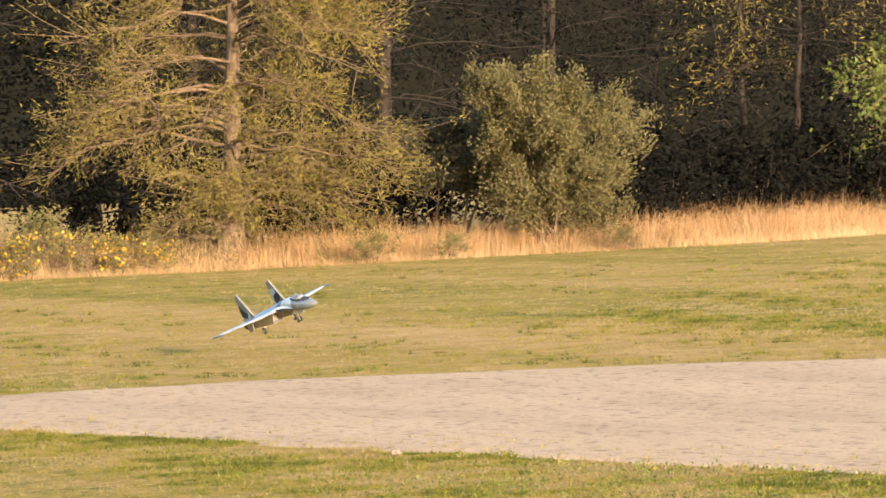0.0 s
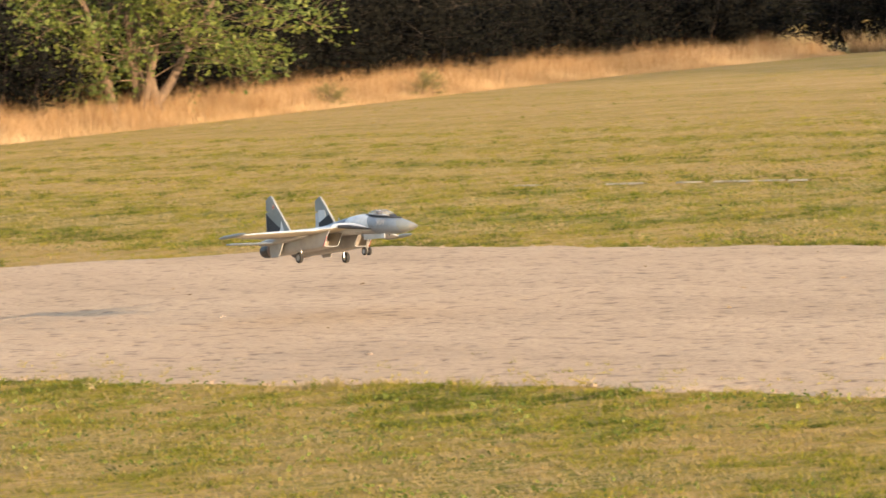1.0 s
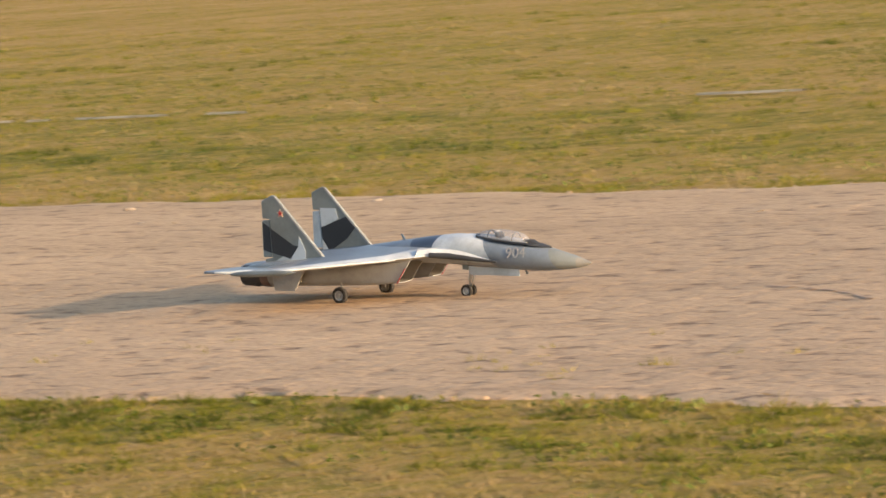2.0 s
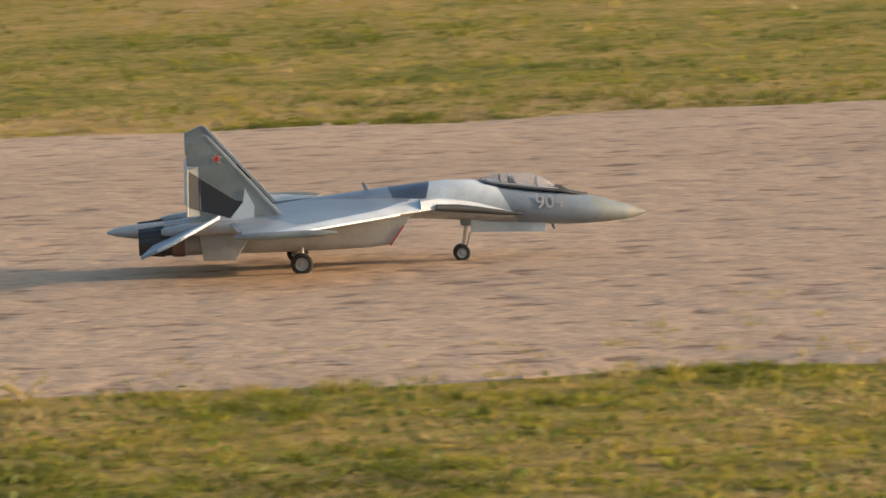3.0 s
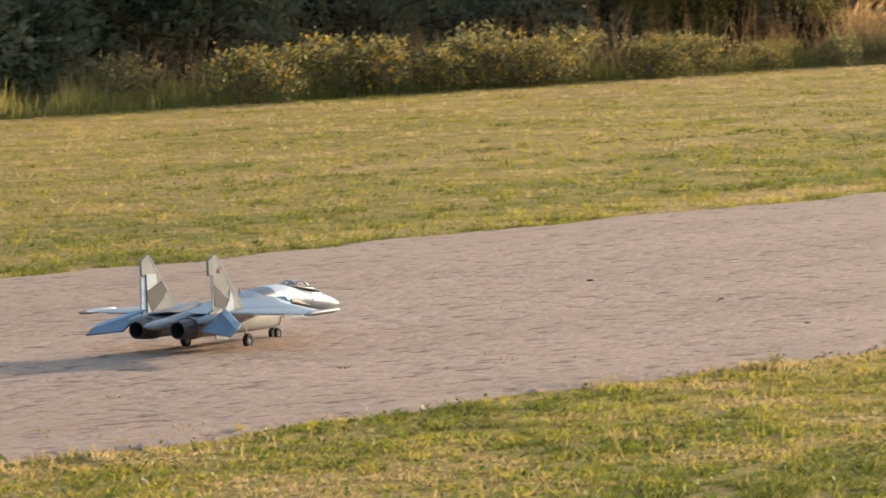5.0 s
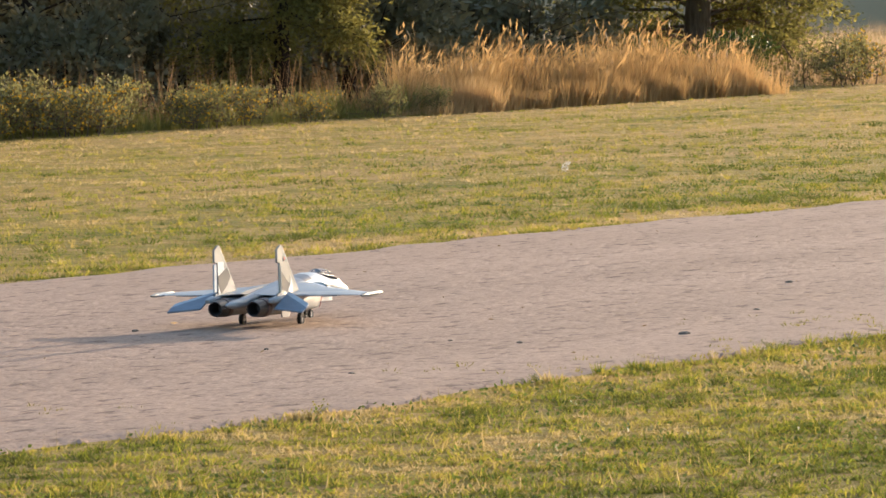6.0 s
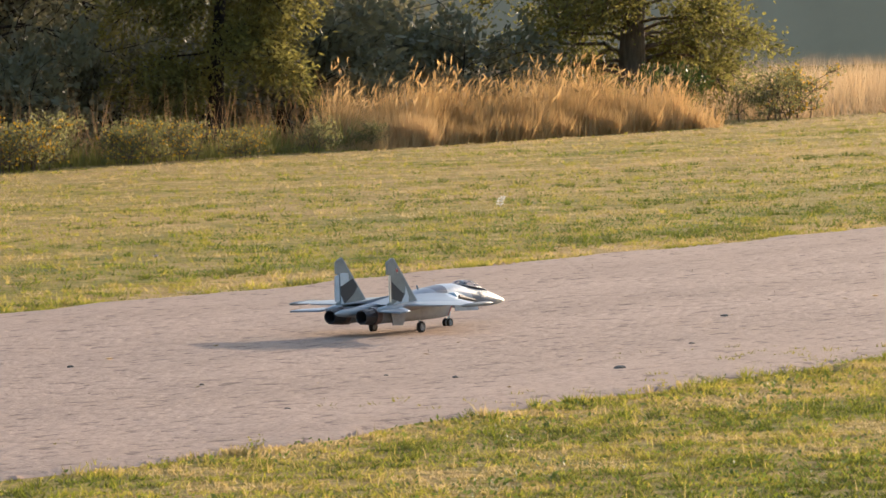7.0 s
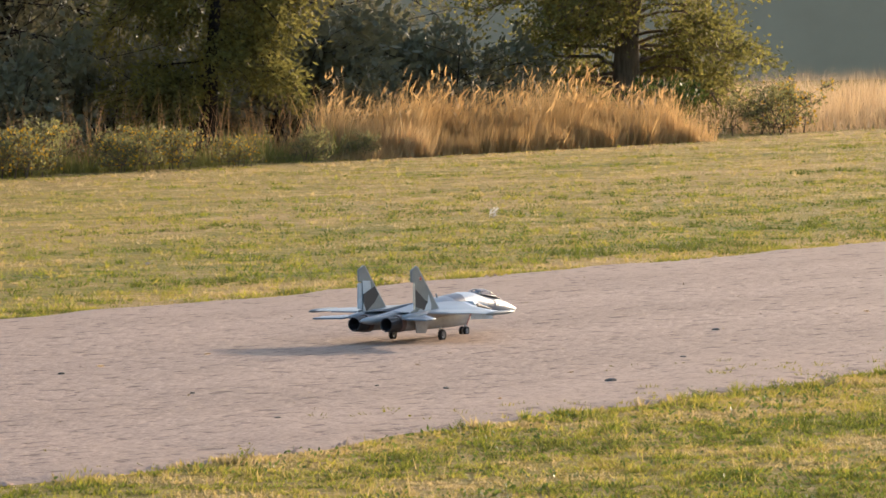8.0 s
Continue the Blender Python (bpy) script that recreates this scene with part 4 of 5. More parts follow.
def build_small_things():
    r = random.Random(4)
    for i, (x, y, s) in enumerate([(20.75, 13.48, .075), (19.34, 14.96, .05), (20.25, 16.51, .05), (20.05, 13.97, .05), (20.07, 14.39, .045), (-27.98, 10.85, .13), (24.5, 15.2, .06), (18.2, 13.6, .05), (22.4, 14.1, .05), (6.9, 13.9, .06), (-23.0, 13.4, .07)]):
        stone(x, y, s * 0.55, i, STONE, "dark stone lying on the earth strip")
    for i, (x, y, s) in enumerate([(-17.1, 19.75, .08), (-16.35, 18.96, .05), (-15.6, 19.9, .08), (-21.2, 19.6, .08), (-11.9, 19.4, .06), (30.5, 24.0, .07), (12.0, 17.4, .05), (-27.5, 15.0, .06), (-33.0, 14.2, .07), (27.0, 14.8, .06)]):
        stone(x, y, s * 0.5, 40 + i, PALE_STONE, "pale stone at the border of the strip")
    twig(10.95, 12.33, 0.34, 40, 1)
    twig(11.42, 12.74, 0.22, 5, 2)
    for i, (x, y) in enumerate([(4.78, 12.27), (4.43, 11.53), (4.68, 11.77), (4.9, 11.3), (-6.4, 11.2)]):
        flower(x, y, 0.06, i)
    tuft_plant("thistle", 39.09, 26.67, 0.12, 0.07, DOWN, 60, 7, "pale dry thistle standing in the field", "plant")
    tuft_plant("thistle", 24.6, 12.2, 0.18, 0.10, DOWN, 50, 8, "pale dry thistle at the strip's border", "plant")
    for i in range(34):
        x = r.uniform(-30, 28)
        near = r.random() < 0.65
        y = float(edge_near(np.array([x]))[0] - r.uniform(-0.05, 0.3)) if near else float(edge_far(np.array([x]))[0] + r.uniform(-0.02, 0.3))
        tuft_plant("weed_plant", x, y, r.uniform(0.03, 0.075), r.uniform(0.06, 0.15), CLOVER if r.random() < 0.6 else SPRIG, 70, 50 + i, "small leafy weed at the border of the earth strip", "plant")
    for x, y in ((4.2, 12.56), (2.67, 12.5), (-3.1, 12.3)):
        tuft_plant("weed_plant", x, y, 0.09, 0.13, SPRIG, 90, int(abs(x) * 10), "taller leafy weed at the border of the earth strip", "plant")


build_small_things()


# ---- the model jet: built in full-size metres, shrunk to the model's 1.65 m ----
S = 1.65 / 21.9


def paint(name, col, rough=0.38, wear=0.12):
    m, n, l, b = material(name, rough, spec=0.55)
    v = coords(n, l, (1, 1, 1))
    f = noise_tex(n, l, v, 9.0, 5, 0.65)
    dirty = tuple(c * 0.72 for c in col)
    c1 = ramp(n, l, f, [(0.35, dirty), (0.6, col)])
    f2 = noise_tex(n, l, coords(n, l, (30, 30, 60)), 4.0, 3)
    c2 = mix(n, l, wear, c1, ramp(n, l, f2, [(0.4, (0.45, 0.43, 0.40)), (0.65, (1, 1, 1))]), "MULTIPLY")
    l.new(c2, b.inputs["Base Color"])
    rr = n.new("ShaderNodeMapRange")
    rr.inputs["To Min"].default_value, rr.inputs["To Max"].default_value = rough - 0.08, rough + 0.15
    l.new(f, rr.inputs["Value"])
    l.new(rr.outputs[0], b.inputs["Roughness"])
    return m


P_PALE = paint("pale_blue_white_paint", (0.52, 0.575, 0.605))
P_GREY = paint("green_grey_paint", (0.20, 0.225, 0.22))
P_MID = paint("blue_grey_paint", (0.185, 0.23, 0.28))
P_BLUE = paint("slate_blue_paint", (0.06, 0.085, 0.13))
P_DARK = paint("black_camouflage_paint", (0.022, 0.026, 0.032), 0.7)
P_BELLY = paint("light_grey_paint", (0.36, 0.365, 0.36))
P_NOSE = paint("beige_grey_radome", (0.24, 0.24, 0.215))
P_CREAM = paint("cream_paint", (0.66, 0.60, 0.46))
P_DUCT = paint("shaded_duct_paint", (0.26, 0.235, 0.20), 0.6)
P_RED = paint("red_paint", (0.50, 0.02, 0.02))
RUBBER = paint("black_rubber", (0.018, 0.017, 0.016), 0.8)
METAL, _n, _l, _b = material("bare_metal", 0.35, 1.0)
_b.inputs["Base Color"].default_value = (0.55, 0.53, 0.5, 1)
SOOT = paint("sooty_nozzle_metal", (0.03, 0.028, 0.028), 0.45)
BURNT = paint("burnt_metal", (0.16, 0.10, 0.085), 0.4)
GLASS, _n, _l, _b = material("canopy_glass", 0.03, spec=0.5)
_b.inputs["Metallic"].default_value = 0.0
_b.inputs["Base Color"].default_value = (0.66, 0.68, 0.70, 1)
_t = _n.new("ShaderNodeBsdfTransparent")
_t.inputs["Color"].default_value = (0.92, 0.92, 0.94, 1)
_m = _n.new("ShaderNodeMixShader")
_m.inputs[0].default_value = 0.2
_l.new(_t.outputs[0], _m.inputs[1])
_l.new(_b.outputs[0], _m.inputs[2])
_l.new(_m.outputs[0], _n["Material Output"].inputs["Surface"])


def loft(rings):
    """A skin over closed rings of equal length, with both ends closed."""
    bm = bmesh.new()
    rows = [[bm.verts.new(p) for p in ring] for ring in rings]
    n = len(rows[0])
    for a, b in zip(rows, rows[1:]):
        for i in range(n):
            bm.faces.new((a[i], a[(i + 1) % n], b[(i + 1) % n], b[i]))
    bm.faces.new(rows[0][::-1])
    bm.faces.new(rows[-1])
    bmesh.ops.recalc_face_normals(bm, faces=bm.faces)
    return bm


def oval(x, yc, hw, zb, zt, power=2.4, n=28, shear=0.0):
    ring = []
    zc, hh = (zb + zt) / 2, (zt - zb) / 2
    for i in range(n):
        a = 2 * math.pi * i / n
        c, s = math.cos(a), math.sin(a)
        y = yc + hw * math.copysign(abs(c) ** (2 / power), c)
        z = zc + hh * math.copysign(abs(s) ** (2 / power), s)
        ring.append((x + shear * (z - zc), y, z))
    return ring


def slab(pts, thick, axis, bevel=0.02):
    """A flat plate from an outline; axis 1: upright plate of (x, z) points, axis 2: lying plate of (x, y) points. Thick is centred on zero."""
    bm = bmesh.new()
    def place(p, o):
        return (p[0], o, p[1]) if axis == 1 else (p[0], p[1], o)
    a = [bm.verts.new(place(p, -thick / 2)) for p in pts]
    b = [bm.verts.new(place(p, thick / 2)) for p in pts]
    n = len(pts)
    for i in range(n):
        bm.faces.new((a[i], a[(i + 1) % n], b[(i + 1) % n], b[i]))
    bm.faces.new(a[::-1])
    bm.faces.new(b)
    bmesh.ops.recalc_face_normals(bm, faces=bm.faces)
    if bevel:
        bmesh.ops.bevel(bm, geom=[e for e in bm.edges], offset=bevel, segments=1, affect="EDGES", clamp_overlap=True)
    return bm


def shifted(bm, dx=0.0, dy=0.0, dz=0.0):
    bmesh.ops.translate(bm, vec=(dx, dy, dz), verts=bm.verts)
    return bm


def cut_paint(bm, planes, rule):
    """Cuts clean colour borders into the skin, then paints each face by its middle."""
    for co, no in planes:
        bmesh.ops.bisect_plane(bm, geom=bm.verts[:] + bm.edges[:] + bm.faces[:], plane_co=co, plane_no=no, dist=1e-5)
    bm.normal_update()
    for f in bm.faces:
        f.material_index = rule(f.calc_center_median(), f.normal)
    return bm


def jpart(name, bm, mat, parent, label="", smooth=True, at=None):
    """A part of the jet; at: the full-size place of its own origin, for parts that turn."""
    if at is not None:
        bmesh.ops.translate(bm, vec=(-at[0], -at[1], -at[2]), verts=bm.verts)
    bmesh.ops.scale(bm, vec=(S, S, S), verts=bm.verts)
    ob = part(name, bm, mat, parent, label, smooth)
    if smooth:
        ob.data.set_sharp_from_angle(angle=radians(35))
    if at is not None:
        ob.location = Vector(at) * S
    return ob


def jpart_from(parent, name, v, f, mat):
    ob = child(name, from_arrays(name, np.asarray(v) * S, f, mat), parent)
    ob.data.polygons.foreach_set("use_smooth", np.ones(len(f), bool))
    return ob


def wing_section(y, le, te, z, th, n=8):
    """A lens-shaped section across the wing at y, from leading to trailing edge and back."""
    up, low = [], []
    for i in range(n + 1):
        u = i / n
        t = th * 0.5 * (math.sin(math.pi * min(u, 1) ** 0.62) ** 0.8) + 0.012
        x = le + (te - le) * u
        up.append((x, y, z + t * 1.15))
        low.append((x, y, z - t * 0.85))
    return up + low[::-1]


def lathe(profile, n, axis="x"):
    """Turns a profile of (along, radius) round the axis."""
    bm = bmesh.new()
    rows = []
    for u, r in profile:
        row = []
        for i in range(n):
            a = 2 * math.pi * i / n
            c, s = r * math.cos(a), r * math.sin(a)
            row.append(bm.verts.new((u, c, s) if axis == "x" else (c, u, s)))
        rows.append(row)
    for a, b in zip(rows, rows[1:]):
        for i in range(n):
            bm.faces.new((a[i], a[(i + 1) % n], b[(i + 1) % n], b[i]))
    bmesh.ops.recalc_face_normals(bm, faces=bm.faces)
    return bm


def rod(a, b, r1, r2=None, n=10):
    a, b = Vector(a), Vector(b)
    d = b - a
    bm = bmesh.new()
    bmesh.ops.create_cone(bm, cap_ends=True, segments=n, radius1=r1, radius2=r2 or r1, depth=d.length,
                          matrix=Matrix.Translation((a + b) / 2) @ d.to_track_quat("Z", "Y").to_matrix().to_4x4())
    return bm


def wheel(name, at, r, wide, parent):
    h = wide / 2
    tyre = lathe([(-h * 0.9, r * 0.58), (-h, r * 0.75), (-h * 0.8, r * 0.93), (-h * 0.35, r), (h * 0.35, r), (h * 0.8, r * 0.93), (h, r * 0.75), (h * 0.9, r * 0.58)], 28, "y")
    w = jpart(name, shifted(tyre, *at), RUBBER, parent, "black rubber wheel", at=at)
    rim = lathe([(-h * 0.80, 0.02), (-h * 0.85, r * 0.2), (-h * 0.45, r * 0.28), (-h * 0.55, r * 0.50), (-h * 0.93, r * 0.62), (h * 0.93, r * 0.62), (h * 0.55, r * 0.50), (h * 0.45, r * 0.28), (h * 0.85, r * 0.2), (h * 0.80, 0.02)], 20, "y")
    jpart("rim", rim, P_BELLY, w, "dull grey hub")
    return w


def star(cx, cz, r):
    return [(cx + (r if i % 2 == 0 else r * 0.40) * math.sin(i * math.pi / 5), cz + (r if i % 2 == 0 else r * 0.40) * math.cos(i * math.pi / 5)) for i in range(10)]


def build_jet():
    root = tagged(new("model_jet"), "grey and white camouflaged twin-fin model fighter jet with wheels down", "model jet")
    moving = {}
    # fuselage from nose to tail sting
    st = [(13.2, .03, 1.57, 1.63, 2), (12.9, .17, 1.44, 1.75, 2), (12.3, .38, 1.33, 1.98, 2), (11.4, .62, 1.27, 2.26, 2), (10.6, .78, 1.25, 2.48, 2.1),
          (9.8, .88, 1.28, 2.62, 2.2), (8.8, .95, 1.36, 2.74, 2.3), (7.8, 1.0, 1.45, 2.92, 2.3), (6.9, 1.02, 1.53, 3.12, 2.3), (6.3, 1.03, 1.60, 3.23, 2.3),
          (5.2, 1.06, 1.70, 3.27, 2.2), (4.0, 1.08, 1.80, 3.20, 2.2), (2.0, 1.08, 1.88, 3.02, 2.2), (0.0, 1.02, 1.88, 2.82, 2.1), (-2.0, .88, 1.78, 2.58, 2.1),
          (-4.2, .62, 1.58, 2.34, 2.1), (-6.0, .44, 1.48, 2.18, 2), (-7.2, .38, 1.55, 2.12, 2), (-7.9, .24, 1.66, 2.02, 2), (-8.3, .04, 1.80, 1.88, 2)]
    bm = loft([oval(x, 0, w, b, t, p) for x, w, b, t, p in st])
    planes = [((11.2, 0, 1.8), (1, 0, 0.5)), ((7.55, 0, 2.4), (1, 0, 0.55)), ((4.45, 0, 2.9), (1, 0, -0.35)), ((3.0, 0, 2.9), (1, 0, 0.45)), ((12.45, 0, 0), (1, 0, 0)), ((0, 0, 2.45), (0, 0, 1)), ((0, 0, 1.75), (-0.05, 0, 1))]

    def rule(c, no):
        if c.x > 12.45:
            return 0
        if c.x - 11.2 + 0.5 * (c.z - 1.8) > 0:
            return 1
        if c.x - 7.55 + 0.55 * (c.z - 2.4) > 0:
            return 2
        if c.z < 1.72 + 0.05 * c.x * 0.2:
            return 6
        if c.x - 4.45 - 0.35 * (c.z - 2.9) > 0:
            return 3
        if c.x - 3.0 + 0.45 * (c.z - 2.9) > 0:
            return 4 if c.z > 2.45 else 3
        return 5 if c.z > 2.2 else 6
    jpart("fuselage", cut_paint(bm, planes, rule), [P_NOSE, P_GREY, P_MID, P_PALE, P_BLUE, P_MID, P_BELLY], root, "grey nose, white middle and blue-grey spine")
    # painted side number
    for side in (1, -1):
        tx = bpy.data.curves.new("side_number", "FONT")
        tx.body, tx.size, tx.extrude, tx.align_x = "904", 0.78 * S, 0.008 * S, "CENTER"
        tx.materials.append(P_BELLY)
        ob = new("side_number", tx)
        ob.parent = root
        ob.matrix_basis = pose(9.3 * S, side * 0.985 * S, 2.04 * S, 72, 0, 4.5 if side < 0 else 175.5)
        tagged(ob, "faded pale grey number")
    # cockpit
    jpart("cockpit_sill", loft([oval(x, 0, w, z - .10, z + .01, 3) for x, w, z in ((10.9, .05, 2.46), (10.5, .40, 2.53), (9.8, .58, 2.68), (8.8, .66, 2.82), (7.7, .66, 2.98), (6.75, .52, 3.16), (6.55, .2, 3.20))]), P_DARK, root, "black cockpit rim")
    jpart("cockpit_floor", loft([oval(x, 0, w, z - .02, z + .075, 3) for x, w, z in ((9.7, .40, 2.70), (8.8, .54, 2.82), (7.7, .54, 2.98), (6.9, .40, 3.13))]), P_BELLY, root, "grey cockpit floor")
    jpart("instrument_hood", loft([oval(x, 0, w, 2.55, t, 2.5, 16) for x, w, t in ((10.2, .14, 2.62), (9.8, .34, 2.86), (9.35, .36, 2.88))]), P_DARK, root, "black instrument hood")
    seat = jpart("ejection_seat", slab([(7.75, 2.75), (8.4, 2.75), (8.3, 2.95), (8.05, 2.98), (7.95, 3.30), (7.72, 3.30)], 0.5, 1, 0.05), P_DARK, root, "black seat")
    jpart("headrest", shifted(slab([(7.66, 3.14), (7.88, 3.14), (7.85, 3.36), (7.68, 3.36)], 0.36, 1, 0.04), 0, 0, 0), P_BELLY, seat, "grey headrest")
    bm = loft([oval(x, 0, w, 2.62 + 0.07 * (9.8 - x), t, 2, 24) for x, w, t in ((9.75, .12, 2.72), (9.5, .36, 2.95), (9.1, .50, 3.20), (8.6, .57, 3.36), (8.0, .59, 3.43), (7.4, .55, 3.43), (7.0, .48, 3.38), (6.7, .36, 3.30), (6.5, .12, 3.24))])
    can = jpart("canopy", bm, GLASS, root, "clear bubble canopy")
    can.visible_shadow = False
    for x, w, t in ((8.85, .50, 3.28), (7.4, .50, 3.44)):
        pts = [(x, w * 0.97 * math.cos(a), 2.75 + (t - 2.80) * math.sin(a)) for a in np.linspace(0, math.pi, 13)]
        v, f = tubes([(pts, [0.035] * 13)], 6)
        jpart_from(root, "canopy_hoop", v, f, P_DARK)
    # blended wing roots, wings, canards; built once for each side
    for side, tag in ((1, "left"), (-1, "right")):
        secs = [(0.55, 5.6, -4.8, 2.42, .70), (1.05, 5.3, -4.9, 2.38, .62), (1.5, 5.0, -4.9, 2.34, .56), (2.1, 4.3, -4.7, 2.30, .46), (2.7, 3.3, -3.3, 2.27, .38), (4.4, 1.75, -3.2, 2.25, .30), (6.2, 0.1, -3.1, 2.23, .22), (7.6, -1.15, -3.05, 2.21, .14)]
        bm = loft([[(p[0], side * p[1], p[2]) for p in wing_section(y, le, te, z, th, 10)] for y, le, te, z, th in secs])
        wp = [((2.1, side * 3.0, 0), (1, side * 0.9, 0)), ((-1.6, side * 4.0, 0), (1, side * -0.35, 0)), ((0, side * 5.6, 0), (0.25, side, 0)), ((0, 0, 2.25), (0, 0, 1)), ((4.2, 0, 0), (1, side * 0.4, 0))]

        def wrule(c, no, side=side):
            y = c.y * side
            if no.z < -0.1:
                return 3
            if (c.x - 4.2) + 0.4 * y > 0 and y < 2.6:
                return 0
            if (c.x - 2.1) + 0.9 * (y - 3.0) > 0 and y > 1.6:
                return 0
            if (y - 5.6) + 0.25 * c.x > 0:
                return 1
            if (c.x + 1.6) - 0.35 * (y - 4.0) > 0:
                return 2
            return 1 if y > 2.6 else 2
        wing = jpart("wing", cut_paint(bm, wp, wrule), [P_PALE, P_BELLY, P_MID, P_CREAM if side < 0 else P_BELLY], root, "pale grey wing with splinter patches")
        # tip rail
        jpart("wingtip_rail", loft([oval(x, side * 7.82, r, 2.21 - r, 2.21 + r, 2, 12) for x, r in ((.55, .02), (.2, .10), (-.6, .15), (-2.6, .15), (-3.2, .10), (-3.45, .04))]), P_GREY, wing, "grey wingtip rail")
        flap = slab([(-2.35, side * 2.75), (-2.45, side * 6.0), (-3.25, side * 6.0), (-3.42, side * 2.75)], 0.10, 2, 0.02)
        jpart("flap", shifted(flap, 0, 0, 2.20), P_BELLY, wing)
        slat = slab([(3.2, side * 2.75), (-1.05, side * 7.5), (-1.35, side * 7.5), (2.75, side * 2.75)], 0.09, 2, 0.02)
        jpart("slat", shifted(slat, 0.06, 0, 2.245), P_PALE, wing, "white leading-edge slat")
        # strake that runs forward from the wing and sinks into the nose, with a black edge
        edge = [(8.15, .96, 1.86, .03), (7.5, 1.08, 1.96, .08), (6.6, 1.24, 2.11, .12), (5.6, 1.46, 2.27, .15), (4.7, 1.80, 2.37, .17), (4.1, 2.15, 2.36, .16)]
        bm = loft([[(x, side * .55, z + .30), (x, side * (yo - .25), z + .13 + t), (x, side * yo, z + t * .4), (x, side * yo, z - t * .5), (x, side * (yo - .2), z - .10), (x, side * .55, z - .16)] for x, yo, z, t in edge])
        strake = jpart("strake", cut_paint(bm, [((7.55, 0, 2.4), (1, 0, 0.55))], lambda c, no: 2 if no.z < -0.25 else (1 if c.x - 7.55 + 0.55 * (c.z - 2.4) > 0 else 0)), [P_PALE, P_MID, P_BELLY], root, "white strake running forward from the wing")
        v, f = tubes([([(x, side * (yo + .03), z - .01) for x, yo, z, t in edge[:5]], [.04, .09, .13, .16, .13])], 8)
        jpart_from(strake, "black_edge", v, f, P_DARK)
        # tail boom, fin, rudder, ventral fin
        jpart("tail_boom", loft([oval(x, side * 2.35, w, b, t, 3, 16) for x, w, b, t in ((1.2, .05, 2.05, 2.2), (0, .30, 1.90, 2.42), (-2, .42, 1.78, 2.42), (-5.0, .40, 1.78, 2.30), (-6.0, .26, 1.84, 2.16), (-6.15, .1, 1.9, 2.1))]), P_BELLY, root, "light grey tail boom")
        y0 = side * 2.32
        fin = jpart("fin", shifted(slab([(-1.15, 2.2), (-4.10, 5.66), (-4.32, 5.74), (-5.02, 5.45), (-5.02, 4.55), (-4.55, 4.5), (-4.55, 2.5), (-5.0, 2.45), (-5.1, 2.1)], 0.15, 1, 0.03), 0, y0), P_GREY, root, "green-grey upright fin")
        le = [(-1.18, 2.22), (-4.12, 5.66), (-4.20, 5.62), (-1.32, 2.22)]
        jpart("leading_edge", shifted(slab(le, 0.17, 1, 0.0), 0, y0), P_BELLY, fin, "light grey leading edge")
        for o in (-1, 1):
            yy = y0 + o * 0.085
            inner = (o * side < 0)
            if inner:
                shapes = [([(-4.53, 4.62), (-3.52, 4.56), (-3.45, 4.0), (-4.33, 3.66), (-4.53, 3.63)], P_PALE, "white_panel"),
                          ([(-4.53, 3.63), (-4.33, 3.66), (-2.94, 4.12), (-2.42, 3.52), (-2.95, 2.97), (-4.09, 2.32), (-4.53, 3.05)], P_DARK, "black_panel"),
                          ([(-4.53, 3.0), (-4.14, 2.34), (-4.53, 2.34)], P_PALE, "white_corner")]
            else:
                shapes = [([(-4.53, 4.02), (-3.2, 3.12), (-2.88, 3.05), (-3.42, 2.42), (-4.53, 2.75)], P_DARK, "black_panel"),
                          ([(-2.80, 3.58), (-2.45, 2.85), (-2.50, 2.32), (-4.40, 2.32), (-3.85, 2.56), (-3.42, 2.40), (-2.90, 3.03)], P_PALE, "white_panel"),
                          (star(-3.85, 4.78, 0.24), P_CREAM, "star_border"), ]
            for k, (pts, mt, nm) in enumerate(shapes):
                jpart(nm, shifted(slab(pts, 0.014, 1, 0), 0, yy + o * 0.006 * k), mt, fin, "")
            if not inner:
                jpart("red_star", shifted(slab(star(-3.85, 4.78, 0.19), 0.014, 1, 0), 0, yy + o * 0.024), P_RED, fin, "red five-pointed star")
        rud = slab([(-4.58, 2.52), (-4.58, 4.48), (-5.06, 4.44), (-5.14, 2.55)], 0.11, 1, 0.03)
        moving["rudder_" + tag] = jpart("rudder", shifted(rud, 0, y0), P_GREY if side < 0 else P_PALE, root, "grey rudder with a black patch" if side < 0 else "pale rudder", at=(-4.58, y0, 3.4))
        patch = slab([(-4.60, 4.07), (-5.03, 4.36), (-5.10, 2.92), (-4.60, 2.74)], 0.014, 1, 0)
        jpart("black_panel", shifted(patch, 4.58, side * 0.062, -3.4), P_DARK, moving["rudder_" + tag])
        # Cream strip paints the sunlight on the turned rudder's rear edge.
        if side < 0:
            jpart("lit_trailing_edge", shifted(slab([(-5.04, 4.43), (-5.075, 4.43), (-5.155, 2.56), (-5.12, 2.56)], 0.12, 1, 0), 4.58, 0, -3.4), P_CREAM, moving["rudder_" + tag], "trailing edge with its sunlit look painted cream")
        jpart("ventral_fin", shifted(slab([(-2.5, 1.9), (-4.7, 1.9), (-4.55, 0.80), (-3.3, 0.74)], 0.09, 1, 0.02), 0, side * 2.42), P_BELLY, root, "light grey ventral fin")
        stab = slab([(-3.7, side * 2.7), (-5.75, side * 4.95), (-6.35, side * 5.05), (-7.15, side * 5.0), (-6.6, side * 2.7)], 0.13, 2, 0.04)
        stab = cut_paint(stab, [((-4.7, side * 3.2, 0), (1, side * 0.95, 0))], lambda c, no, side=side: 1 if (c.x + 4.7) + 0.95 * (c.y * side - 3.2) > 0 else 0)
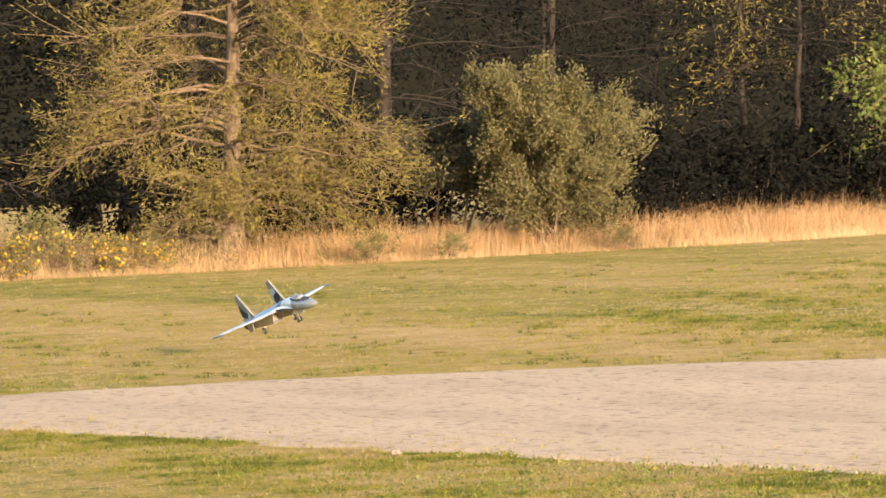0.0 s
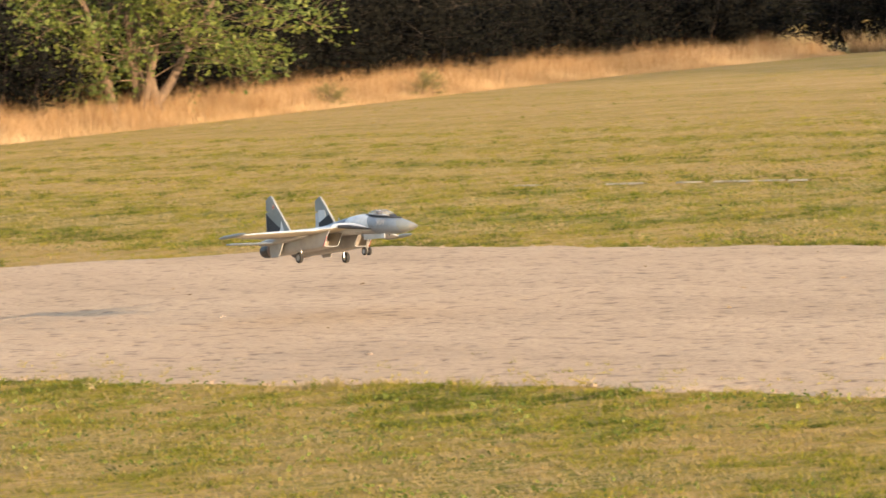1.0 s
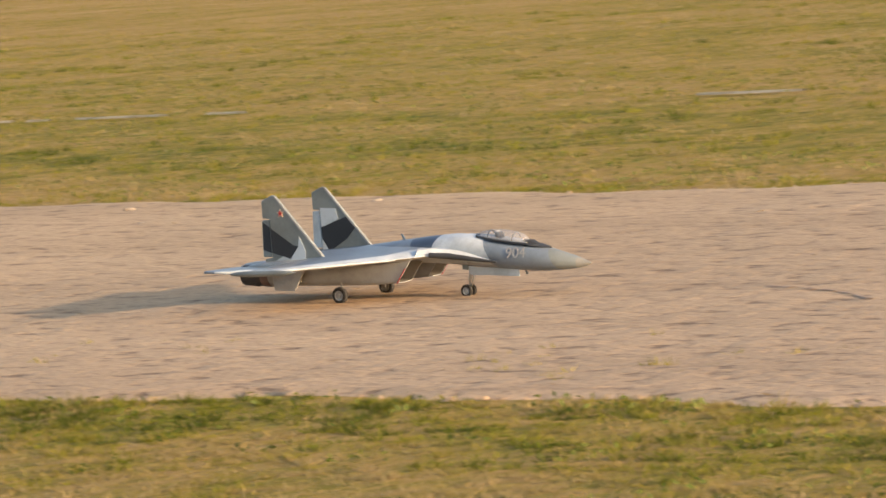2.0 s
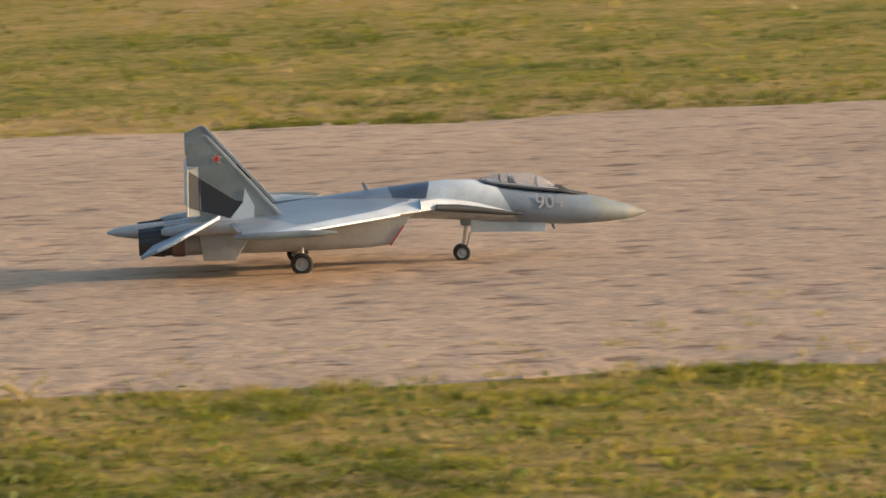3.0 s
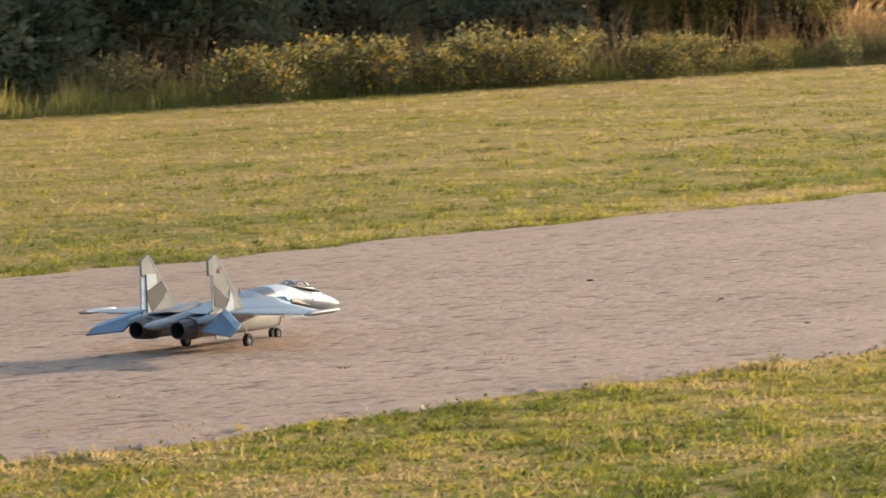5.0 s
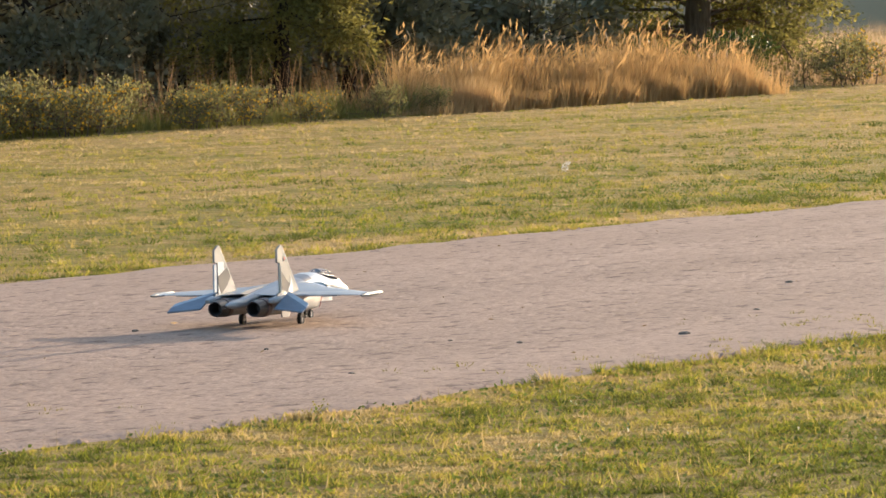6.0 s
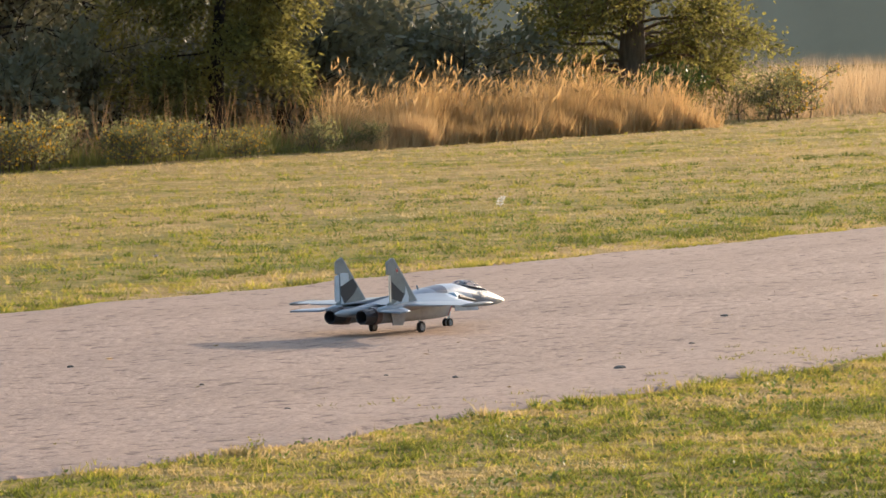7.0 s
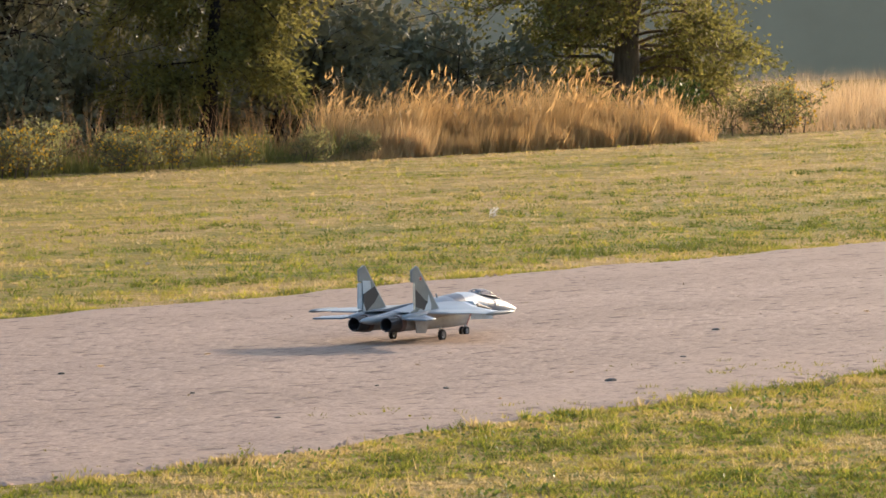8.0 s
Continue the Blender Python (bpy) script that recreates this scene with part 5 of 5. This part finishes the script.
        moving["tailplane_" + tag] = jpart("tailplane", shifted(stab, 0, 0, 1.98), [P_MID, P_PALE], root, "slate blue tailplane with white edge", at=(-5.2, side * 2.7, 1.98))
        # intake duct and engine
        yc = side * 1.42
        bm = loft([oval(x, yc, w, b, t, p, 28, sh) for x, w, b, t, p, sh in ((3.3, .68, .98, 2.22, 7, 0.75), (2.2, .70, .92, 2.2, 6, 0.3), (0.6, .71, .90, 2.2, 5, 0), (-2.0, .70, .90, 2.22, 3.2, 0), (-4.2, .66, .93, 2.18, 2.2, 0), (-5.5, .62, .93, 2.14, 2, 0))])
        front = max(bm.faces, key=lambda f: f.calc_center_median().x if len(f.verts) > 6 else -99)
        ins = bmesh.ops.inset_individual(bm, faces=[front], thickness=0.04, depth=0)
        back = bmesh.ops.extrude_discrete_faces(bm, faces=[front])["faces"][0]
        bmesh.ops.translate(bm, vec=(-1.5, 0, 0.1), verts=back.verts)
        bm.normal_update()
        for f in bm.faces:
            f.material_index = 0
        inner_v = set(back.verts)
        for f in bm.faces:
            if any(v in inner_v for v in f.verts):
                f.material_index = 1
        for f in ins["faces"]:
            f.material_index = 2
        nac = jpart("intake_duct", bm, [P_BELLY, P_DUCT, P_PALE], root, "light grey engine duct with slanted intake")
        jpart("red_lip", shifted(slab([(3.35, 1.75), (3.42, 1.75), (2.86, .98), (2.79, .98)], 0.02, 1, 0), 0, yc + side * 0.70), P_RED, nac, "thin red intake edge")
        jpart("duct_ring", shifted(lathe([(-5.25, .60), (-5.25, .655), (-5.5, .655), (-5.75, .63), (-5.75, .5)], 28), 0, yc, 1.54), BURNT, nac, "burnt metal ring")
        noz = jpart("nozzle", shifted(lathe([(-5.6, .56), (-6.1, .58), (-6.6, .56), (-7.05, .49), (-7.02, .45), (-6.5, .42), (-5.7, .36), (-5.65, .02)], 28), 0, yc, 1.53), SOOT, root, "sooty black engine nozzle")
        for i in range(14):
            a = 2 * math.pi * i / 14
            jpart("petal", shifted(rod((-6.05, .575 * math.cos(a), .575 * math.sin(a)), (-7.05, .49 * math.cos(a), .49 * math.sin(a)), .05, .035, 5), 0, yc, 1.53), SOOT, noz)
        # main gear
        jpart("main_strut", rod((-.55, side * 2.0, 2.0), (-.69, side * 2.0, .45), .085, .07), METAL, root, "bright metal strut")
        jpart("axle", rod((-.69, side * 1.98, .44), (-.69, side * 2.3, .44), .06), METAL, root)
        jpart("gear_door", shifted(slab([(.5, 1.95), (-.9, 1.95), (-.8, 1.35), (.4, 1.4)], 0.05, 1, 0.01), 0, side * 1.55), P_BELLY, root, "light grey gear door")
        moving["wheel_" + tag] = wheel("main_wheel", (-.69, side * 2.18, .44), .44, .30, root)
    # nose gear
    jpart("nose_strut", rod((6.05, 0, 1.7), (5.80, 0, .40), .085, .06), METAL, root, "thin metal strut")
    jpart("scissor_link", rod((6.15, 0, 1.15), (5.98, 0, .55), .04), METAL, root)
    for y in (-.20, .20):
        moving["nose_wheel_%d" % (y > 0)] = wheel("nose_wheel", (5.77, y, .335), .335, .2, root)
    jpart("nose_axle", rod((5.77, -.24, .335), (5.77, .24, .335), .05), METAL, root)
    jpart("nose_gear_door", shifted(slab([(6.15, 1.62), (9.15, 1.40), (9.15, 1.05), (6.15, 1.18)], 0.06, 1, 0.01), 0, -.42), P_PALE, root, "long pale nose-gear door")
    jpart("hinge_block", shifted(slab([(5.75, 1.75), (6.15, 1.75), (6.15, 1.42), (5.75, 1.46)], 0.5, 1, 0.03), 0, -.2), P_GREY, root)
    # small fittings
    jpart("aerial", slab([(2.2, 3.0), (2.0, 3.34), (1.9, 3.34), (2.0, 3.0)], 0.05, 1, 0.01), P_MID, root, "small blade aerial")
    jpart("chin_probe", rod((9.4, -.2, 1.35), (9.5, -.2, 1.12), .05), P_GREY, root)
    return root, moving


jet, jet_moving = build_jet()


# ---- everything that moves ----
JET_ROWS = [
    (0.0, -44.124, 16.042, 0.276, 1.7, 6.6, 20.9), (0.3, -38.392, 15.771, 0.218, -0.6, 8.5, 5.9),
    (0.5, -34.772, 15.506, 0.293, 0.5, 7.4, -5.0), (0.7, -31.270, 15.279, 0.369, 1.5, 6.6, -8.0),
    (0.9, -27.987, 15.138, 0.367, 2.8, 5.6, -5.9), (1.0, -26.363, 15.125, 0.346, 2.9, 5.3, -4.9),
    (1.2, -23.228, 15.100, 0.270, 2.5, 5.0, -3.0), (1.4, -20.292, 15.129, 0.170, 1.8, 4.9, -1.5),
    (1.5, -18.855, 15.144, 0.108, 1.7, 4.8, -0.2), (1.6, -17.743, 15.456, 0.040, 3.1, 1.9, 0.9),
    (1.8, -14.991, 15.505, 0.012, 3.7, 0.3, 0.0), (2.0, -12.203, 15.504, 0.010, 4.4, 0.0, 0.0),
    (2.2, -9.921, 15.313, 0.010, 6.3, 0.0, 0.0), (2.5, -6.615, 15.160, 0.010, 6.0, 0.0, 0.0),
    (2.8, -3.082, 15.130, 0.010, 5.5, 0.0, 0.0), (3.1, 0.439, 15.190, 0.010, 4.3, 0.0, 0.0),
    (3.3, 2.558, 15.244, 0.010, 3.3, 0.0, 0.0), (3.5, 4.450, 15.262, 0.010, 2.9, 0.0, 0.0),
    (3.8, 7.158, 15.174, 0.010, 3.6, 0.0, 0.0), (4.0, 8.900, 15.275, 0.010, 2.4, 0.0, 0.0),
    (4.2, 10.556, 15.263, 0.010, 2.6, 0.0, 0.0), (4.5, 12.938, 15.253, 0.010, 3.8, 0.0, 0.0),
    (4.7, 14.431, 15.331, 0.010, 5.5, 0.0, 0.0), (5.0, 16.420, 15.502, 0.010, 10.6, 0.0, 0.0),
    (5.3, 18.072, 15.677, 0.010, 16.2, 0.0, 0.0), (5.6, 19.435, 15.855, 0.010, 18.6, 0.0, 0.0),
    (5.8, 20.222, 15.986, 0.010, 17.0, 0.0, 0.0), (6.0, 20.933, 16.125, 0.010, 14.3, 0.0, 0.0),
    (6.5, 22.335, 16.382, 0.010, 5.4, 0.0, 0.0), (7.0, 23.071, 16.421, 0.010, -0.5, 0.0, 0.0),
    (7.5, 23.318, 16.412, 0.010, 2.4, 0.0, 0.0), (8.0, 23.318, 16.400, 0.010, 2.1, 0.0, 0.0),
]


def motions():
    walk(jet, [(t, pose(x, y, z, roll, -pitch, heading)) for t, x, y, z, heading, pitch, roll in JET_ROWS])
    # control surfaces: held level in the air, tail down and rudders over while braking
    for tag, side in (("left", 1), ("right", -1)):
        p = jet_moving["tailplane_" + tag].location.copy()
        walk(jet_moving["tailplane_" + tag], [(t, pose(*p, 0, a, 0)) for t, a in ((0.0, 2), (1.5, 3), (2.2, 2), (3.3, -26), (4.7, -24), (6.5, -16), (7.0, -2), (8.0, -2))])
        p = jet_moving["rudder_" + tag].location.copy()
        walk(jet_moving["rudder_" + tag], [(t, pose(*p, 0, 0, a)) for t, a in ((0.0, 0), (2.2, 0), (3.3, 30 if side < 0 else 0), (8.0, 30 if side < 0 else 0))])
    # wheels: seen to turn only as the jet comes to rest
    stops = [(t, x) for t, x, *_ in JET_ROWS]
    for key, r in (("wheel_left", .44), ("wheel_right", .44), ("nose_wheel_0", .335), ("nose_wheel_1", .335)):
        p = jet_moving[key].location.copy()
        rows = [(0.0, pose(*p))]
        for k in range(int(6.9 * FPS), 8 * FPS + 1):
            t = k / FPS
            x = float(np.interp(t, [a for a, _ in stops], [b for _, b in stops])) - 22.92
            rows.append((t, pose(*p, 0, math.degrees(x / (r * S)), 0)))
        walk(jet_moving[key], rows)


motions()
